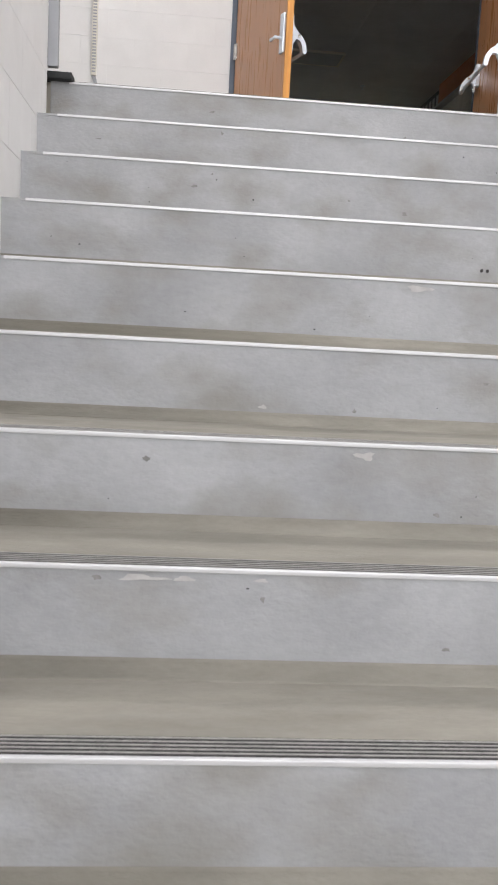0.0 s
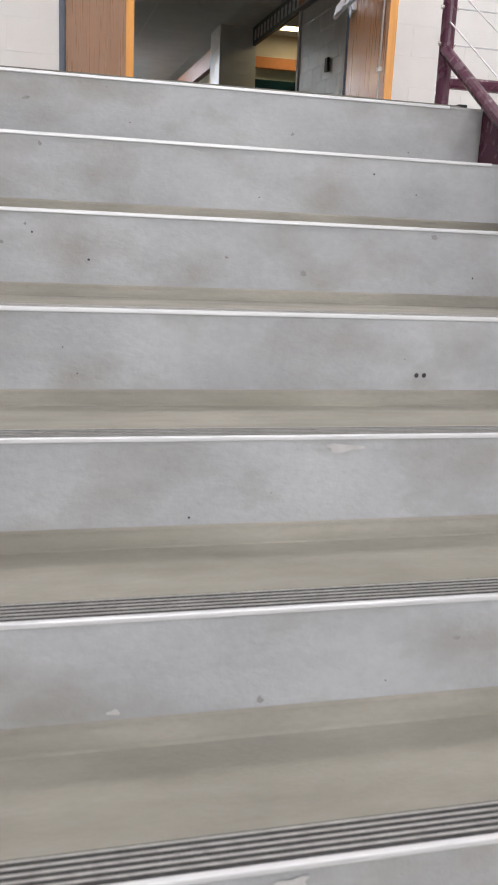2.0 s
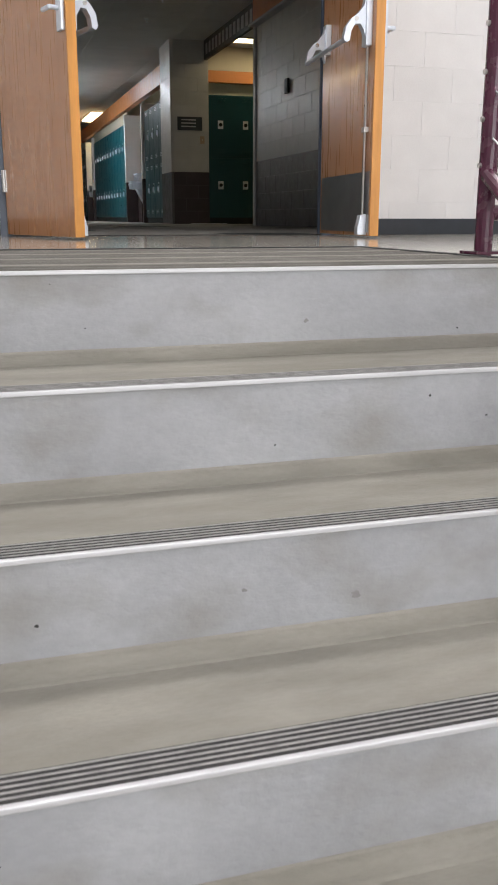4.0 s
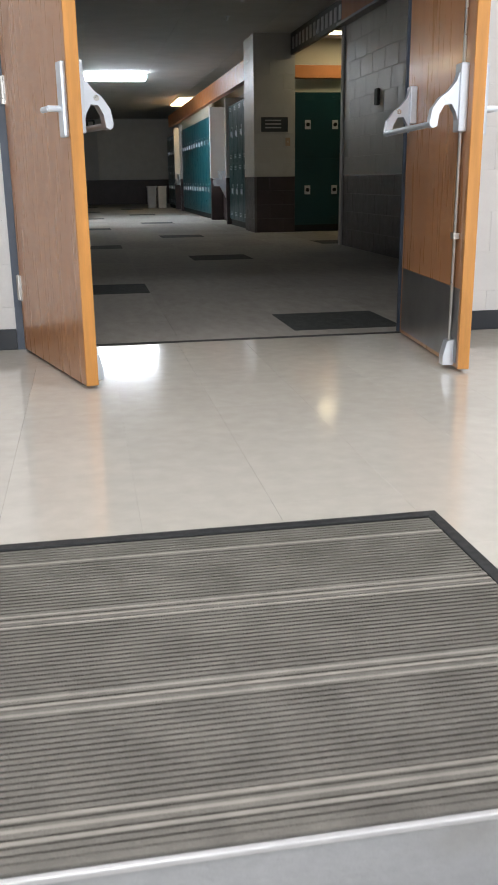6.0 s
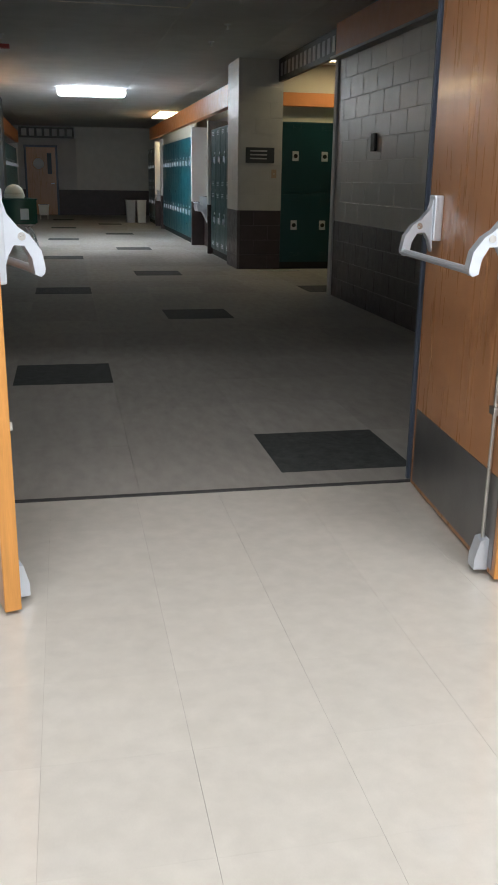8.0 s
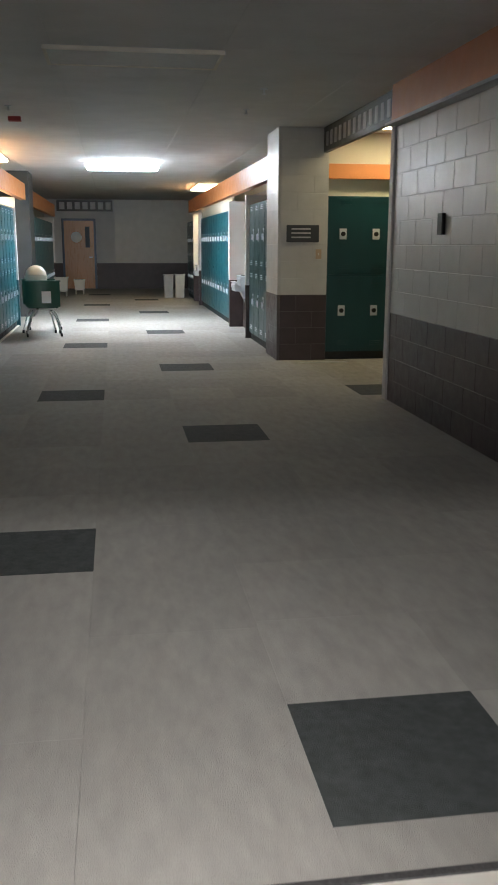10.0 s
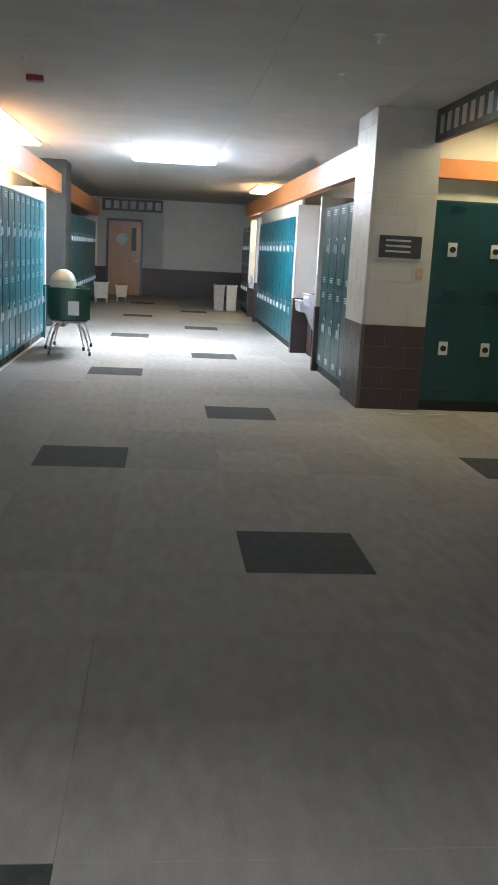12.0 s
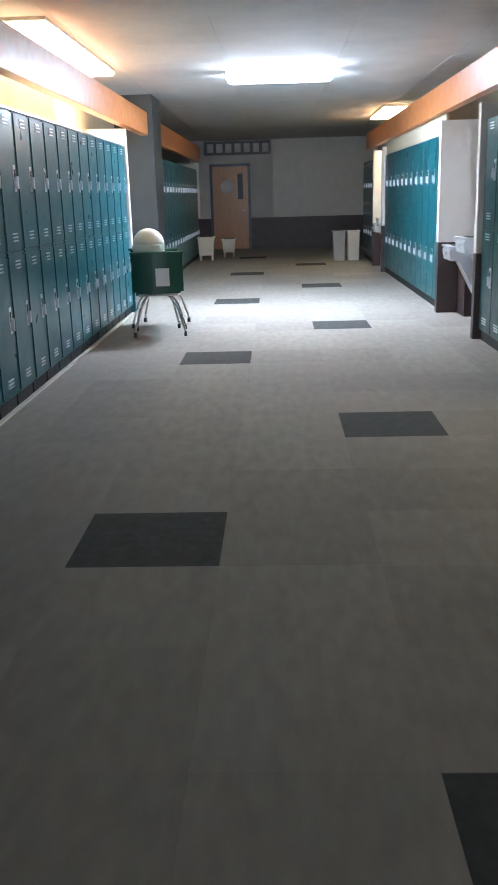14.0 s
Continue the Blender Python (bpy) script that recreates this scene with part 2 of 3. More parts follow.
def block_wall(name, axis, at, lo, hi, z0, z1, facing, label, depth=0.2, split=0.813, upper=None, lower=None, joint_up=None, joint_low=None, singles=True):
    """A block wall: a mortar core and running-bond blocks. axis 'x': the wall runs along x at y=at; 'y': along y at x=at. facing: +1 or -1 along the other axis."""
    upper, lower = upper or grey_block, lower or dark_block
    joint_up, joint_low = joint_up or grey_joint, joint_low or dark_joint
    inset = 0.003
    edge, gap = (0.0035, 0.004) if split else (0.0012, 0.0015)

    def bx(u0, u1, d0, d1, za, zb):
        a, b = sorted((at - facing * d0, at - facing * d1))
        return (u0, a, za, u1, b, zb) if axis == "x" else (a, u0, za, b, u1, zb)
    wall = structure(name, boxes(bx(lo, hi, inset, depth, max(z0, split) if split else z0, z1)), joint_up, label, "wall")
    if split and z0 < split:
        part("mortar", boxes(bx(lo, hi, inset, depth, z0, split)), joint_low, wall)
    course, length = 0.2032, 0.4064
    cache = {}
    k0 = math.floor((z0 + 1e-4) / course)
    k = k0
    while k * course < z1 - 0.02:
        za, zb = max(z0, k * course), min(z1, (k + 1) * course)
        u = lo - (length / 2 if k % 2 else 0)
        while u < hi - 0.01:
            ua, ub = max(lo, u), min(hi, u + length)
            u += length
            if ub - ua < 0.03:
                continue
            mat = lower if split and zb < split + 0.02 else upper
            key = (round(ub - ua, 3), round(zb - za, 3), mat.name)
            if key not in cache:
                w, h = ub - ua - gap, zb - za - gap
                f, g = (0.0, 0.03) if facing > 0 else (-0.03, 0.0)
                if axis == "x":
                    b2 = boxes((-w / 2, -g if facing > 0 else 0.0, -h / 2, w / 2, 0.0 if facing > 0 else 0.03, h / 2), bevel=edge)
                else:
                    b2 = boxes((-g if facing > 0 else 0.0, -w / 2, -h / 2, 0.0 if facing > 0 else 0.03, w / 2, h / 2), bevel=edge)
                cache[key] = mesh_of("block", b2, mat)
            m = (ua + ub) / 2
            o = new("block", cache[key])
            o.parent = wall
            o.matrix_basis = pose(m, at, (za + zb) / 2) if axis == "x" else pose(at, m, (za + zb) / 2)
        k += 1
    return wall


WB = dict(split=0, upper=white_block, joint_up=white_joint)

# walls of the stair hall
structure("wall_hall_west", boxes((-4.7, -13.0, BOT, -4.5, 0.2, HALL)), white_block, "white painted stair hall wall", "wall")
structure("wall_hall_east", boxes((4.5, -13.0, BOT, 4.7, 0.2, HALL)), white_block, "white painted stair hall wall", "wall")
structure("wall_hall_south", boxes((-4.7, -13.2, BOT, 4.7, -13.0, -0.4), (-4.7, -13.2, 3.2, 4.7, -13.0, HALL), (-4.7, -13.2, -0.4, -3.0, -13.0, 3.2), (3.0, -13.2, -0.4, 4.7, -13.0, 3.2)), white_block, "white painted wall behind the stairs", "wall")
# unseen window, assumed because the south-facing risers are as bright as the treads
win = tagged(thing("window_1", "unseen, assumed tall daylight window in a grey frame behind the stairs", "window"), kind="structure")
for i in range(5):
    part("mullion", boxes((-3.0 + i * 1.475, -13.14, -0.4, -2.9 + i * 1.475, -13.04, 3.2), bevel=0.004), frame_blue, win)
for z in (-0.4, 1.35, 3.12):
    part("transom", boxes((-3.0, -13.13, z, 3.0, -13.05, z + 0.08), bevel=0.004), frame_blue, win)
structure("wall_door_head", boxes((DX0 - 0.05, 0.0, 2.20, DX1 + 0.05, 0.11, HALL)), white_block, "white wall over the double door", "wall")
structure("wall_below_landing", boxes((0.10, TOP + 0.0, BOT, 4.5, TOP + 0.15, -0.02)), white_block, "white wall under the landing edge", "wall")
# walls of the corridor
structure("wall_corridor_west", boxes((-2.6, 0.11, 0, -2.35, 16.45, CEIL)), plaster, "cream plaster corridor wall behind the lockers", "wall")
structure("wall_corridor_west_far", boxes((-2.6, 17.35, 0, -2.35, 28.0, CEIL)), grey_wall, "grey corridor wall behind the far lockers", "wall")
structure("wall_corridor_east_back", boxes((2.25, 9.95, 0, 2.45, 23.6, CEIL)), plaster, "cream plaster wall behind the lockers", "wall")
structure("wall_corridor_east_far", boxes((2.6, 23.6, 0, 2.8, 28.0, CEIL)), grey_wall, "grey wall of the far corridor", "wall")
structure("wall_corridor_return", boxes((2.45, 23.4, 0, 2.8, 23.6, CEIL)), grey_wall, "grey wall return", "wall")
structure("wall_end", boxes((-2.6, 27.6, 0.81, 2.8, 27.8, CEIL)), grey_wall, "grey painted wall at the corridor's end", "wall")
structure("wall_end_base", boxes((-2.6, 27.597, 0, 2.8, 27.8, 0.81)), dark_block, "dark brown painted dado at the corridor's end", "wall")
structure("wall_end_panel", boxes((-0.15, 27.56, 0.813, 2.8, 27.596, CEIL)), grey_block, "pale grey wall panel at the corridor's end", "wall")
structure("wall_side_south", boxes((2.5, 6.0, 0, 6.5, 6.2, CEIL)), grey_wall, "grey wall of the side passage", "wall")
structure("wall_side_north", boxes((2.4, 9.56, 0, 6.5, 9.75, CEIL)), plaster, "cream wall over the side passage lockers", "wall")
structure("wall_side_east", boxes((6.3, 6.2, 0, 6.5, 9.6, CEIL)), plaster, "cream wall closing the side passage", "wall")
structure("wall_door_back_west", boxes((-2.6, 0.055, 0, DX0 - 0.06, 0.11, CEIL)), grey_wall, "grey wall beside the double door, corridor side", "wall")
structure("wall_door_back_east", boxes((DX1 + 0.06, 0.055, 0, 2.5, 0.11, CEIL)), grey_wall, "grey wall beside the double door, corridor side", "wall")

# ---- stairs ----
stairs = structure("stairs", boxes((SX0, TOP - 0.0, -0.2, SX1, TOP + 0.02, -0.19)), concrete, "wide grey concrete stairs with aluminium ribbed nosings", "stairs")
riser_me = mesh_of("riser", boxes((SX0, 0.0, -RISE, SX1, 0.05, -0.004)), concrete)
tread_me = mesh_of("tread", boxes((SX0, -RUN + 0.052, -0.05, SX1, 0.056, 0.0)), tread_mat)
cove = [(0.058, -0.004), (0.058, 0.027)] + [(0.0478 - 0.034 * (1 - math.cos(radians(a))), 0.027 - 0.0265 * math.sin(radians(a))) for a in range(0, 91, 15)] + [(0.0138, -0.004)]
cove_me = mesh_of("cove", extrude(cove, 0, SX0 + 0.001, SX1 - 0.001), tread_mat, True)
NX0, NX1 = SX0 + 0.07, SX1 - 0.115
nose_bm = boxes((NX0, -0.004, -0.0065, NX1, 0.006, 0.0025), bevel=0.002)
nose_me = mesh_of("nosing", nose_bm, aluminium)
strip_bm = boxes((NX0, 0.007, -0.003, NX1, 0.067, 0.0012))
strip_me = mesh_of("nosing_base", strip_bm, groove)
rib_bm = bmesh.new()
for i in range(5):
    box(rib_bm, NX0, 0.0145 + i * 0.0115, 0.0, NX1, 0.0185 + i * 0.0115, 0.0019)
rib_me = mesh_of("nosing_ribs", rib_bm, rib_mat)
end_me = mesh_of("nosing_end", boxes((SX0, -0.002, -0.006, NX0, 0.05, 0.001), (NX1, -0.002, -0.006, SX1, 0.05, 0.001)), concrete)
for k in range(STEPS):
    y, z = TOP - RUN * k, -RISE * k
    for nm, me, dz in (("riser", riser_me, 0), ("nosing", nose_me, 0), ("nosing_base", strip_me, 0), ("nosing_ribs", rib_me, 0), ("nosing_end", end_me, 0)):
        if k == 0 and nm in ("nosing_base", "nosing_ribs"):
            continue
        o = new(nm, me)
        o.parent = stairs
        o.matrix_basis = pose(0, y, z + dz)
    if k:
        o = new("tread", tread_me)
        o.parent = stairs
        o.matrix_basis = pose(0, y + RUN - 0.05, z)
        o = new("cove", cove_me)
        o.parent = stairs
        o.matrix_basis = pose(0, y + RUN - 0.05, z)
structure("stair_underside", extrude([(TOP + 0.06, -RISE - 0.1), (TOP - RUN * (STEPS - 1), BOT - 0.1), (TOP + 0.06, BOT - 0.1)], 0, SX0, SX1), concrete, "concrete mass under the stairs", "stairs")
# chips and marks in the concrete
for cx, k, dz, w, h in ((-0.784, 4, -0.022, 0.09, 0.02), (-1.035, 6, -0.024, 0.05, 0.02), (-1.476, 7, -0.018, 0.10, 0.013), (-1.403, 7, -0.018, 0.05, 0.011), (-1.27, 7, -0.017, 0.03, 0.009), (-0.48, 6, -0.02, 0.03, 0.01), (-1.224, 5, -0.148, 0.022, 0.012)):
    bm = bmesh.new()
    bmesh.ops.create_circle(bm, cap_ends=True, segments=14, radius=1.0)
    for v in bm.verts:
        a = math.atan2(v.co.y, v.co.x)
        r = 0.75 + 0.25 * math.sin(3 * a + cx * 7) + random.uniform(-0.15, 0.15)
        v.co = Vector((v.co.x * w / 2 * r, 0, v.co.y * h / 2 * r))
    part("chip", bm, chip_mat, stairs, "pale chip in the riser", at=pose(cx, TOP - RUN * k - 0.0025, -RISE * k + dz))
rnd = random.Random(4)
for i in range(34):
    k = rnd.randrange(0, 10)
    bm = bmesh.new()
    bmesh.ops.create_circle(bm, cap_ends=True, segments=7, radius=1.0)
    w = rnd.uniform(0.0012, 0.0028)
    for v in bm.verts:
        v.co = Vector((v.co.x * w * rnd.uniform(0.7, 1.6), 0, v.co.y * w * rnd.uniform(0.6, 1.3)))
    part("pit", bm, groove, stairs, at=pose(rnd.uniform(SX0 + 0.1, SX1 - 0.1), TOP - RUN * k - 0.0025, -RISE * k - rnd.uniform(0.02, 0.15)))
scuff_mat = material("dark scuffed concrete", (0.27, 0.265, 0.255), 0.8, vary=0.2, scale=60)
for i in range(28):
    k = rnd.randrange(0, 10)
    bm = bmesh.new()
    bmesh.ops.create_circle(bm, cap_ends=True, segments=11, radius=1.0)
    w, h = rnd.uniform(0.004, 0.013), rnd.uniform(0.002, 0.008)
    for v in bm.verts:
        q = rnd.uniform(0.45, 1.2)
        v.co = Vector((v.co.x * w * q, 0, v.co.y * h * q))
    part("scuff", bm, scuff_mat, stairs, "dark scuff on the riser" if i == 0 else "", at=pose(rnd.uniform(SX0 + 0.1, SX1 - 0.1), TOP - RUN * k - 0.0022, -RISE * k - rnd.uniform(0.015, 0.15)))
for dx in (-0.509, -0.491):
    bm = bmesh.new()
    bmesh.ops.create_circle(bm, cap_ends=True, segments=8, radius=0.0055)
    bm.transform(Matrix.Rotation(radians(90), 4, "X"))
    part("pit", bm, groove, stairs, at=pose(dx, TOP - RUN * 3 - 0.0025, -0.692))

# corner guard and base where the stair wall ends
guard = thing("corner_guard", "grey steel corner guard on the stair wall's end", "corner guard", at=pose(SX0, TOP - 0.08, 0))
part("plate", boxes((-0.005, 0.0, 0.035, 0.035, 0.035, 2.0), bevel=0.004), grey_plastic, guard)
structure("baseboard_stair_end", boxes((SX0 - 0.2, TOP - 0.045, 0.0, SX0 + 0.085, TOP + 0.05, 0.028), bevel=0.006), black_rubber, "black rubber base piece at the stair wall's end", "baseboard")

# ---- mat ----
MX0, MX1, MY0, MY1 = SX0 + 0.05, 0.014, TOP + 0.008, -2.50
mat_ob = thing("floor_mat", "grey ribbed entrance mat with pale strips beside the stairs", "mat", at=pose(0, 0, 0.0005))
part("base", boxes((MX0, MY0, 0, MX1, MY1, 0.006)), rubber_mat, mat_ob)
bm = bmesh.new()
y = MY0 + 0.012
while y < MY1 - 0.045:
    box(bm, MX0 + 0.03, y, 0.006, MX1 - 0.03, y + 0.0085, 0.0092)
    y += 0.0135
part("ribs", bm, rubber_mat, mat_ob)
for y0, n in ((-2.622, 1), (-2.897, 3), (-3.178, 3), (-3.452, 3)):
    for i in range(n):
        part("strip", boxes((MX0 + 0.03, y0 + i * 0.021, 0.006, MX1 - 0.03, y0 + i * 0.021 + 0.0075, 0.0098)), mat_light, mat_ob)
part("edging", boxes((MX0, MY1 - 0.032, 0, MX1, MY1, 0.012), (MX1 - 0.03, MY0, 0, MX1, MY1 - 0.032, 0.012), (MX0, MY0, 0, MX0 + 0.03, MY1 - 0.032, 0.012), bevel=0.003), black_rubber, mat_ob, "black rubber edging")

# ---- balustrade ----
rail = thing("balustrade", "maroon steel balustrade with thin steel cables at the stair edge", "railing", at=pose(0, 0, 0))
PX, PY = 0.055, -3.21
for i in range(3):
    part("post", rods(((PX + i * 1.5, PY, 0.0), (PX + i * 1.5, PY, 1.1)), r=0.024, n=16), maroon, rail, smooth=False)
    part("base_plate", boxes((PX + i * 1.5 - 0.045, PY - 0.045, 0.0125, PX + i * 1.5 + 0.075, PY + 0.045, 0.021), bevel=0.002), maroon, rail)
    for sx in (0.042,):
        part("bolt", rods(((PX + i * 1.5 + sx, PY + 0.042, 0.021), (PX + i * 1.5 + sx, PY + 0.042, 0.036)), r=0.009, n=6), black, rail)
part("top_rail", rods(((PX, PY, 1.1), (4.4, PY, 1.1)), r=0.024), maroon, rail)
part("bottom_rail", rods(((PX, PY, 0.12), (4.4, PY, 0.12)), r=0.021), maroon, rail)
SL = RISE / RUN
for z0, r, nm in ((0.215, 0.021, "sloping_rail"), (1.1, 0.024, "handrail")):
    part(nm, rods(((PX - 0.005, PY - 0.01, z0), (PX - 0.005, PY - 3.6, z0 - 3.6 * SL)), r=r), maroon, rail)
for i in range(1, 4):
    yy = PY - 1.15 * i
    part("post", rods(((PX - 0.005, yy, -1.15 * i * SL - 0.15), (PX - 0.005, yy, 1.1 - 1.15 * i * SL)), r=0.024, n=16), maroon, rail)
part("stringer", extrude([(PY - 0.27, -0.06), (PY - 0.27, 0.02), (PY - 3.9, 0.02 - 3.63 * SL), (PY - 3.9, -0.3 - 3.63 * SL), (PY - 0.27, -0.3)], 0, SX1 + 0.003, SX1 + 0.03), maroon, rail)
for i in range(7):
    z0 = 0.24 + i * 0.115
    part("cable", rods(((PX, PY, z0), (4.4, PY, z0)), r=0.0028, n=6), cable, rail)
    part("cable", rods(((PX - 0.005, PY, z0 + 0.08), (PX - 0.005, PY - 3.5, z0 + 0.08 - 3.5 * SL)), r=0.0028, n=6), cable, rail)
    part("cable_end", rods(((PX - 0.03, PY, z0), (PX + 0.03, PY, z0)), r=0.007, n=8), steel, rail)

# ---- double door ----
frame_bm = boxes((DX0 - 0.055, -0.012, 0, DX0, 0.055, 2.20), (DX1, -0.012, 0, DX1 + 0.055, 0.055, 2.20), (DX0, -0.012, 2.142, DX1, 0.055, 2.20), (DX0 - 0.002, 0.032, 0, DX0 + 0.012, 0.05, 2.142), (DX1 - 0.012, 0.032, 0, DX1 + 0.002, 0.05, 2.142))
door_frame = structure("door_frame", frame_bm, frame_blue, "blue grey steel frame of the double door", "door frame")
structure("threshold", boxes((DX0, -0.012, -0.003, DX1, 0.012, 0.006), bevel=0.002), groove, "dark metal threshold strip with screws", "threshold")


def leaf(name, hinge, angle, s, label):
    """One door leaf; s is the side of its push bar."""
    W, T, Z0, Z1 = 0.905, 0.045, 0.012, 2.075
    d = tagged(thing(name, label, "door", "double door leaves", pose(hinge[0], hinge[1], 0, 0, 0, angle) @ Matrix.Diagonal((1.055, 1.0, 1.03, 1.0))), kind="structure")

    def bx(x0, y0, z0, x1, y1, z1):
        a, b = sorted((y0 * s, y1 * s))
        return (x0, a, z0, x1, b, z1)
    part("panel", boxes(bx(0.0, -T / 2, Z0, W - 0.012, T / 2, Z1), bevel=0.0015), oak_face, d)
    part("edge_strip", boxes(bx(W - 0.012, -T / 2 - 0.0015, Z0, W, T / 2 + 0.0015, Z1), bevel=0.002), oak_edge, d, "bright oak edge strip")
    part("kick_plate", boxes(bx(0.03, T / 2, 0.03, W - 0.03, T / 2 + 0.0025, 0.33)), kick_steel, d, "scuffed steel kick plate")
    for z in (0.235, 1.08, 1.88):
        h = part("hinge", boxes(bx(-0.012, -T / 2 - 0.004, z, 0.028, -T / 2 + 0.004, z + 0.115), bevel=0.001), steel, d)
        part("pin", rods(((-0.008, -s * (T / 2 + 0.006), z), (-0.008, -s * (T / 2 + 0.006), z + 0.115)), r=0.008, n=10), steel, h)
    # push bar on two curved brackets
    pb = part("exit_device", boxes(bx(W - 0.125, T / 2, 0.92, W - 0.055, T / 2 + 0.034, 1.165), bevel=0.006), chrome, d, "satin chrome exit device")
    part("bracket_base", boxes(bx(0.09, T / 2, 0.99, 0.16, T / 2 + 0.034, 1.15), bevel=0.006), chrome, pb)
    for x0, x1 in ((0.105, 0.145), (W - 0.112, W - 0.068)):
        prof = [(0.03, 1.15), (0.045, 1.10), (0.075, 1.065), (0.105, 1.045), (0.135, 1.005), (0.145, 0.955), (0.132, 0.935), (0.115, 0.942), (0.108, 0.985), (0.088, 1.018), (0.06, 1.02), (0.042, 0.99), (0.03, 0.95)]
        part("arm", extrude([(s * (T / 2 + a), z) for a, z in prof], 0, x0, x1), chrome, pb)
        part("pivot", rods(((x0 - 0.003, s * (T / 2 + 0.082), 1.042), (x1 + 0.003, s * (T / 2 + 0.082), 1.042)), r=0.011, n=10), steel, pb)
    part("push_bar", rods(((0.105, s * (T / 2 + 0.132), 0.95), (W - 0.07, s * (T / 2 + 0.132), 0.95)), r=0.012, n=12), chrome, pb)
    rx, ry = W - 0.088, s * (T / 2 + 0.014)
    part("vertical_rod", rods(((rx, ry, 0.115), (rx, ry, 0.925)), ((rx, ry, 1.16), (rx, ry, 2.03)), r=0.007, n=10), steel, d)
    part("rod_guide", boxes(bx(rx - 0.02, T / 2, 0.52, rx + 0.02, T / 2 + 0.026, 0.545), bevel=0.002), steel, d)
    foot = extrude([(T / 2, 0.018), (T / 2 + 0.046, 0.018), (T / 2 + 0.046, 0.055), (T / 2 + 0.03, 0.115), (T / 2, 0.122)] if s > 0 else [(-T / 2, 0.018), (-T / 2 - 0.046, 0.018), (-T / 2 - 0.046, 0.055), (-T / 2 - 0.03, 0.115), (-T / 2, 0.122)], 0, rx - 0.026, rx + 0.026)
    part("rod_latch", foot, chrome, d)
    # lever on the other side
    lv = part("lever_plate", boxes(bx(W - 0.072, -T / 2 - 0.02, 0.905, W - 0.014, -T / 2, 1.155), bevel=0.008), chrome, d)
    part("lever", rods(((W - 0.045, -s * (T / 2 + 0.02), 1.0), (W - 0.045, -s * (T / 2 + 0.065), 1.0)), ((W - 0.04, -s * (T / 2 + 0.06), 1.0), (W - 0.12, -s * (T / 2 + 0.06), 1.0)), r=0.011, n=10), chrome, lv)
    gl = part("vision_frame", boxes(bx(W - 0.27, -T / 2 - 0.008, 1.58, W - 0.15, T / 2 + 0.008, 1.98), bevel=0.003), oak_edge, d)
    part("pane", boxes(bx(W - 0.25, -T / 2 - 0.010, 1.60, W - 0.17, T / 2 + 0.010, 1.96)), glass, gl)
    return d


leaf("door_1", (DX0 + 0.004, -0.045), -72.4, 1, "orange oak door leaf with chrome push bar, standing open")
leaf("door_2", (DX1 - 0.004, -0.045), -95.2, -1, "orange oak door leaf with chrome push bar and kick plate, standing open")
for x0, x1 in ((-4.5, DX0 - 0.056), (DX1 + 0.056, 4.5)):
    structure("baseboard", boxes((x0, -0.012, 0.0, x1, -0.0005, 0.10), bevel=0.003), base_blue, "dark blue grey vinyl base along the white wall", "baseboard")
# ribbed channel on the white wall
ch = thing("wall_channel", "narrow ribbed white channel on the white wall", "wall fitting", at=pose(-2.16, -0.002, 0))
part("channel", boxes((-0.02, -0.035, 0.93, 0.02, 0, 2.4), bevel=0.004), white_plastic, ch)
bm = bmesh.new()
for i in range(60):
    box(bm, -0.014, -0.039, 0.95 + i * 0.022, 0.014, -0.035, 0.96 + i * 0.022)
part("ribs", bm, grey_plastic, ch)
part("tail", extrude([(-0.02, 0.93), (0.012, 0.93), (0.075, 0.73), (0.06, 0.73)], 1, -0.012, 0.0), grey_plastic, ch)

# ---- lockers ----
LW, LH = 0.4572, 2.0


def locker(label, group, at, mat=None, big_handles=False, louvres=True):
    """A two-tier locker, front at local y = 0 facing -y, width along x."""
    m = mat or teal
    t = thing("locker", label, "locker", group, at)
    body = part("body", boxes((0.001, 0.012, 0.10, LW - 0.001, 0.38, LH)), m, t)
    part("plinth", boxes((0.0, 0.03, 0.0, LW, 0.36, 0.10)), black_rubber, t, "dark recessed plinth")
    part("rail", boxes((0.001, 0.002, 1.04, LW - 0.001, 0.012, 1.058)), m, t)
    for z0, z1 in ((0.115, 1.032), (1.066, LH - 0.012)):
        d = part("door", boxes((0.008, 0.0, z0, LW - 0.008, 0.010, z1), bevel=0.003), m, t)
        hz = 0.615 if z0 < 0.5 else 1.55
        hx = LW - 0.075
        if big_handles:
            hx = 0.2
            part("lock_plate", boxes((hx - 0.045, -0.006, hz - 0.065, hx + 0.045, 0.0, hz + 0.065), bevel=0.003), paper, d, "pale square lock plate")
            part("lock_dial", rods(((hx, -0.006, hz), (hx, -0.02, hz)), r=0.028, n=16), black, d)
        else:
            part("handle_cup", boxes((hx - 0.034, -0.003, hz - 0.09, hx + 0.034, 0.0, hz + 0.09), bevel=0.001), chrome, d, "chrome handle plate")
            # black patch on the plate paints the shade of the finger recess
            part("handle_recess", boxes((hx - 0.018, -0.0045, hz - 0.01, hx + 0.018, -0.003, hz + 0.06)), black, d)
            part("handle", boxes((hx - 0.015, -0.026, hz - 0.07, hx + 0.015, -0.003, hz + 0.015), bevel=0.004), chrome, d)
        for zb in (z1 - 0.09, z0 + 0.06) if louvres else ():
            for i in range(3):
                part("louvre", boxes((LW / 2 - 0.07, -0.008, zb + i * 0.024, LW / 2 + 0.07, 0.0, zb + i * 0.024 + 0.010)), chrome if not big_handles else m, d)
    return t


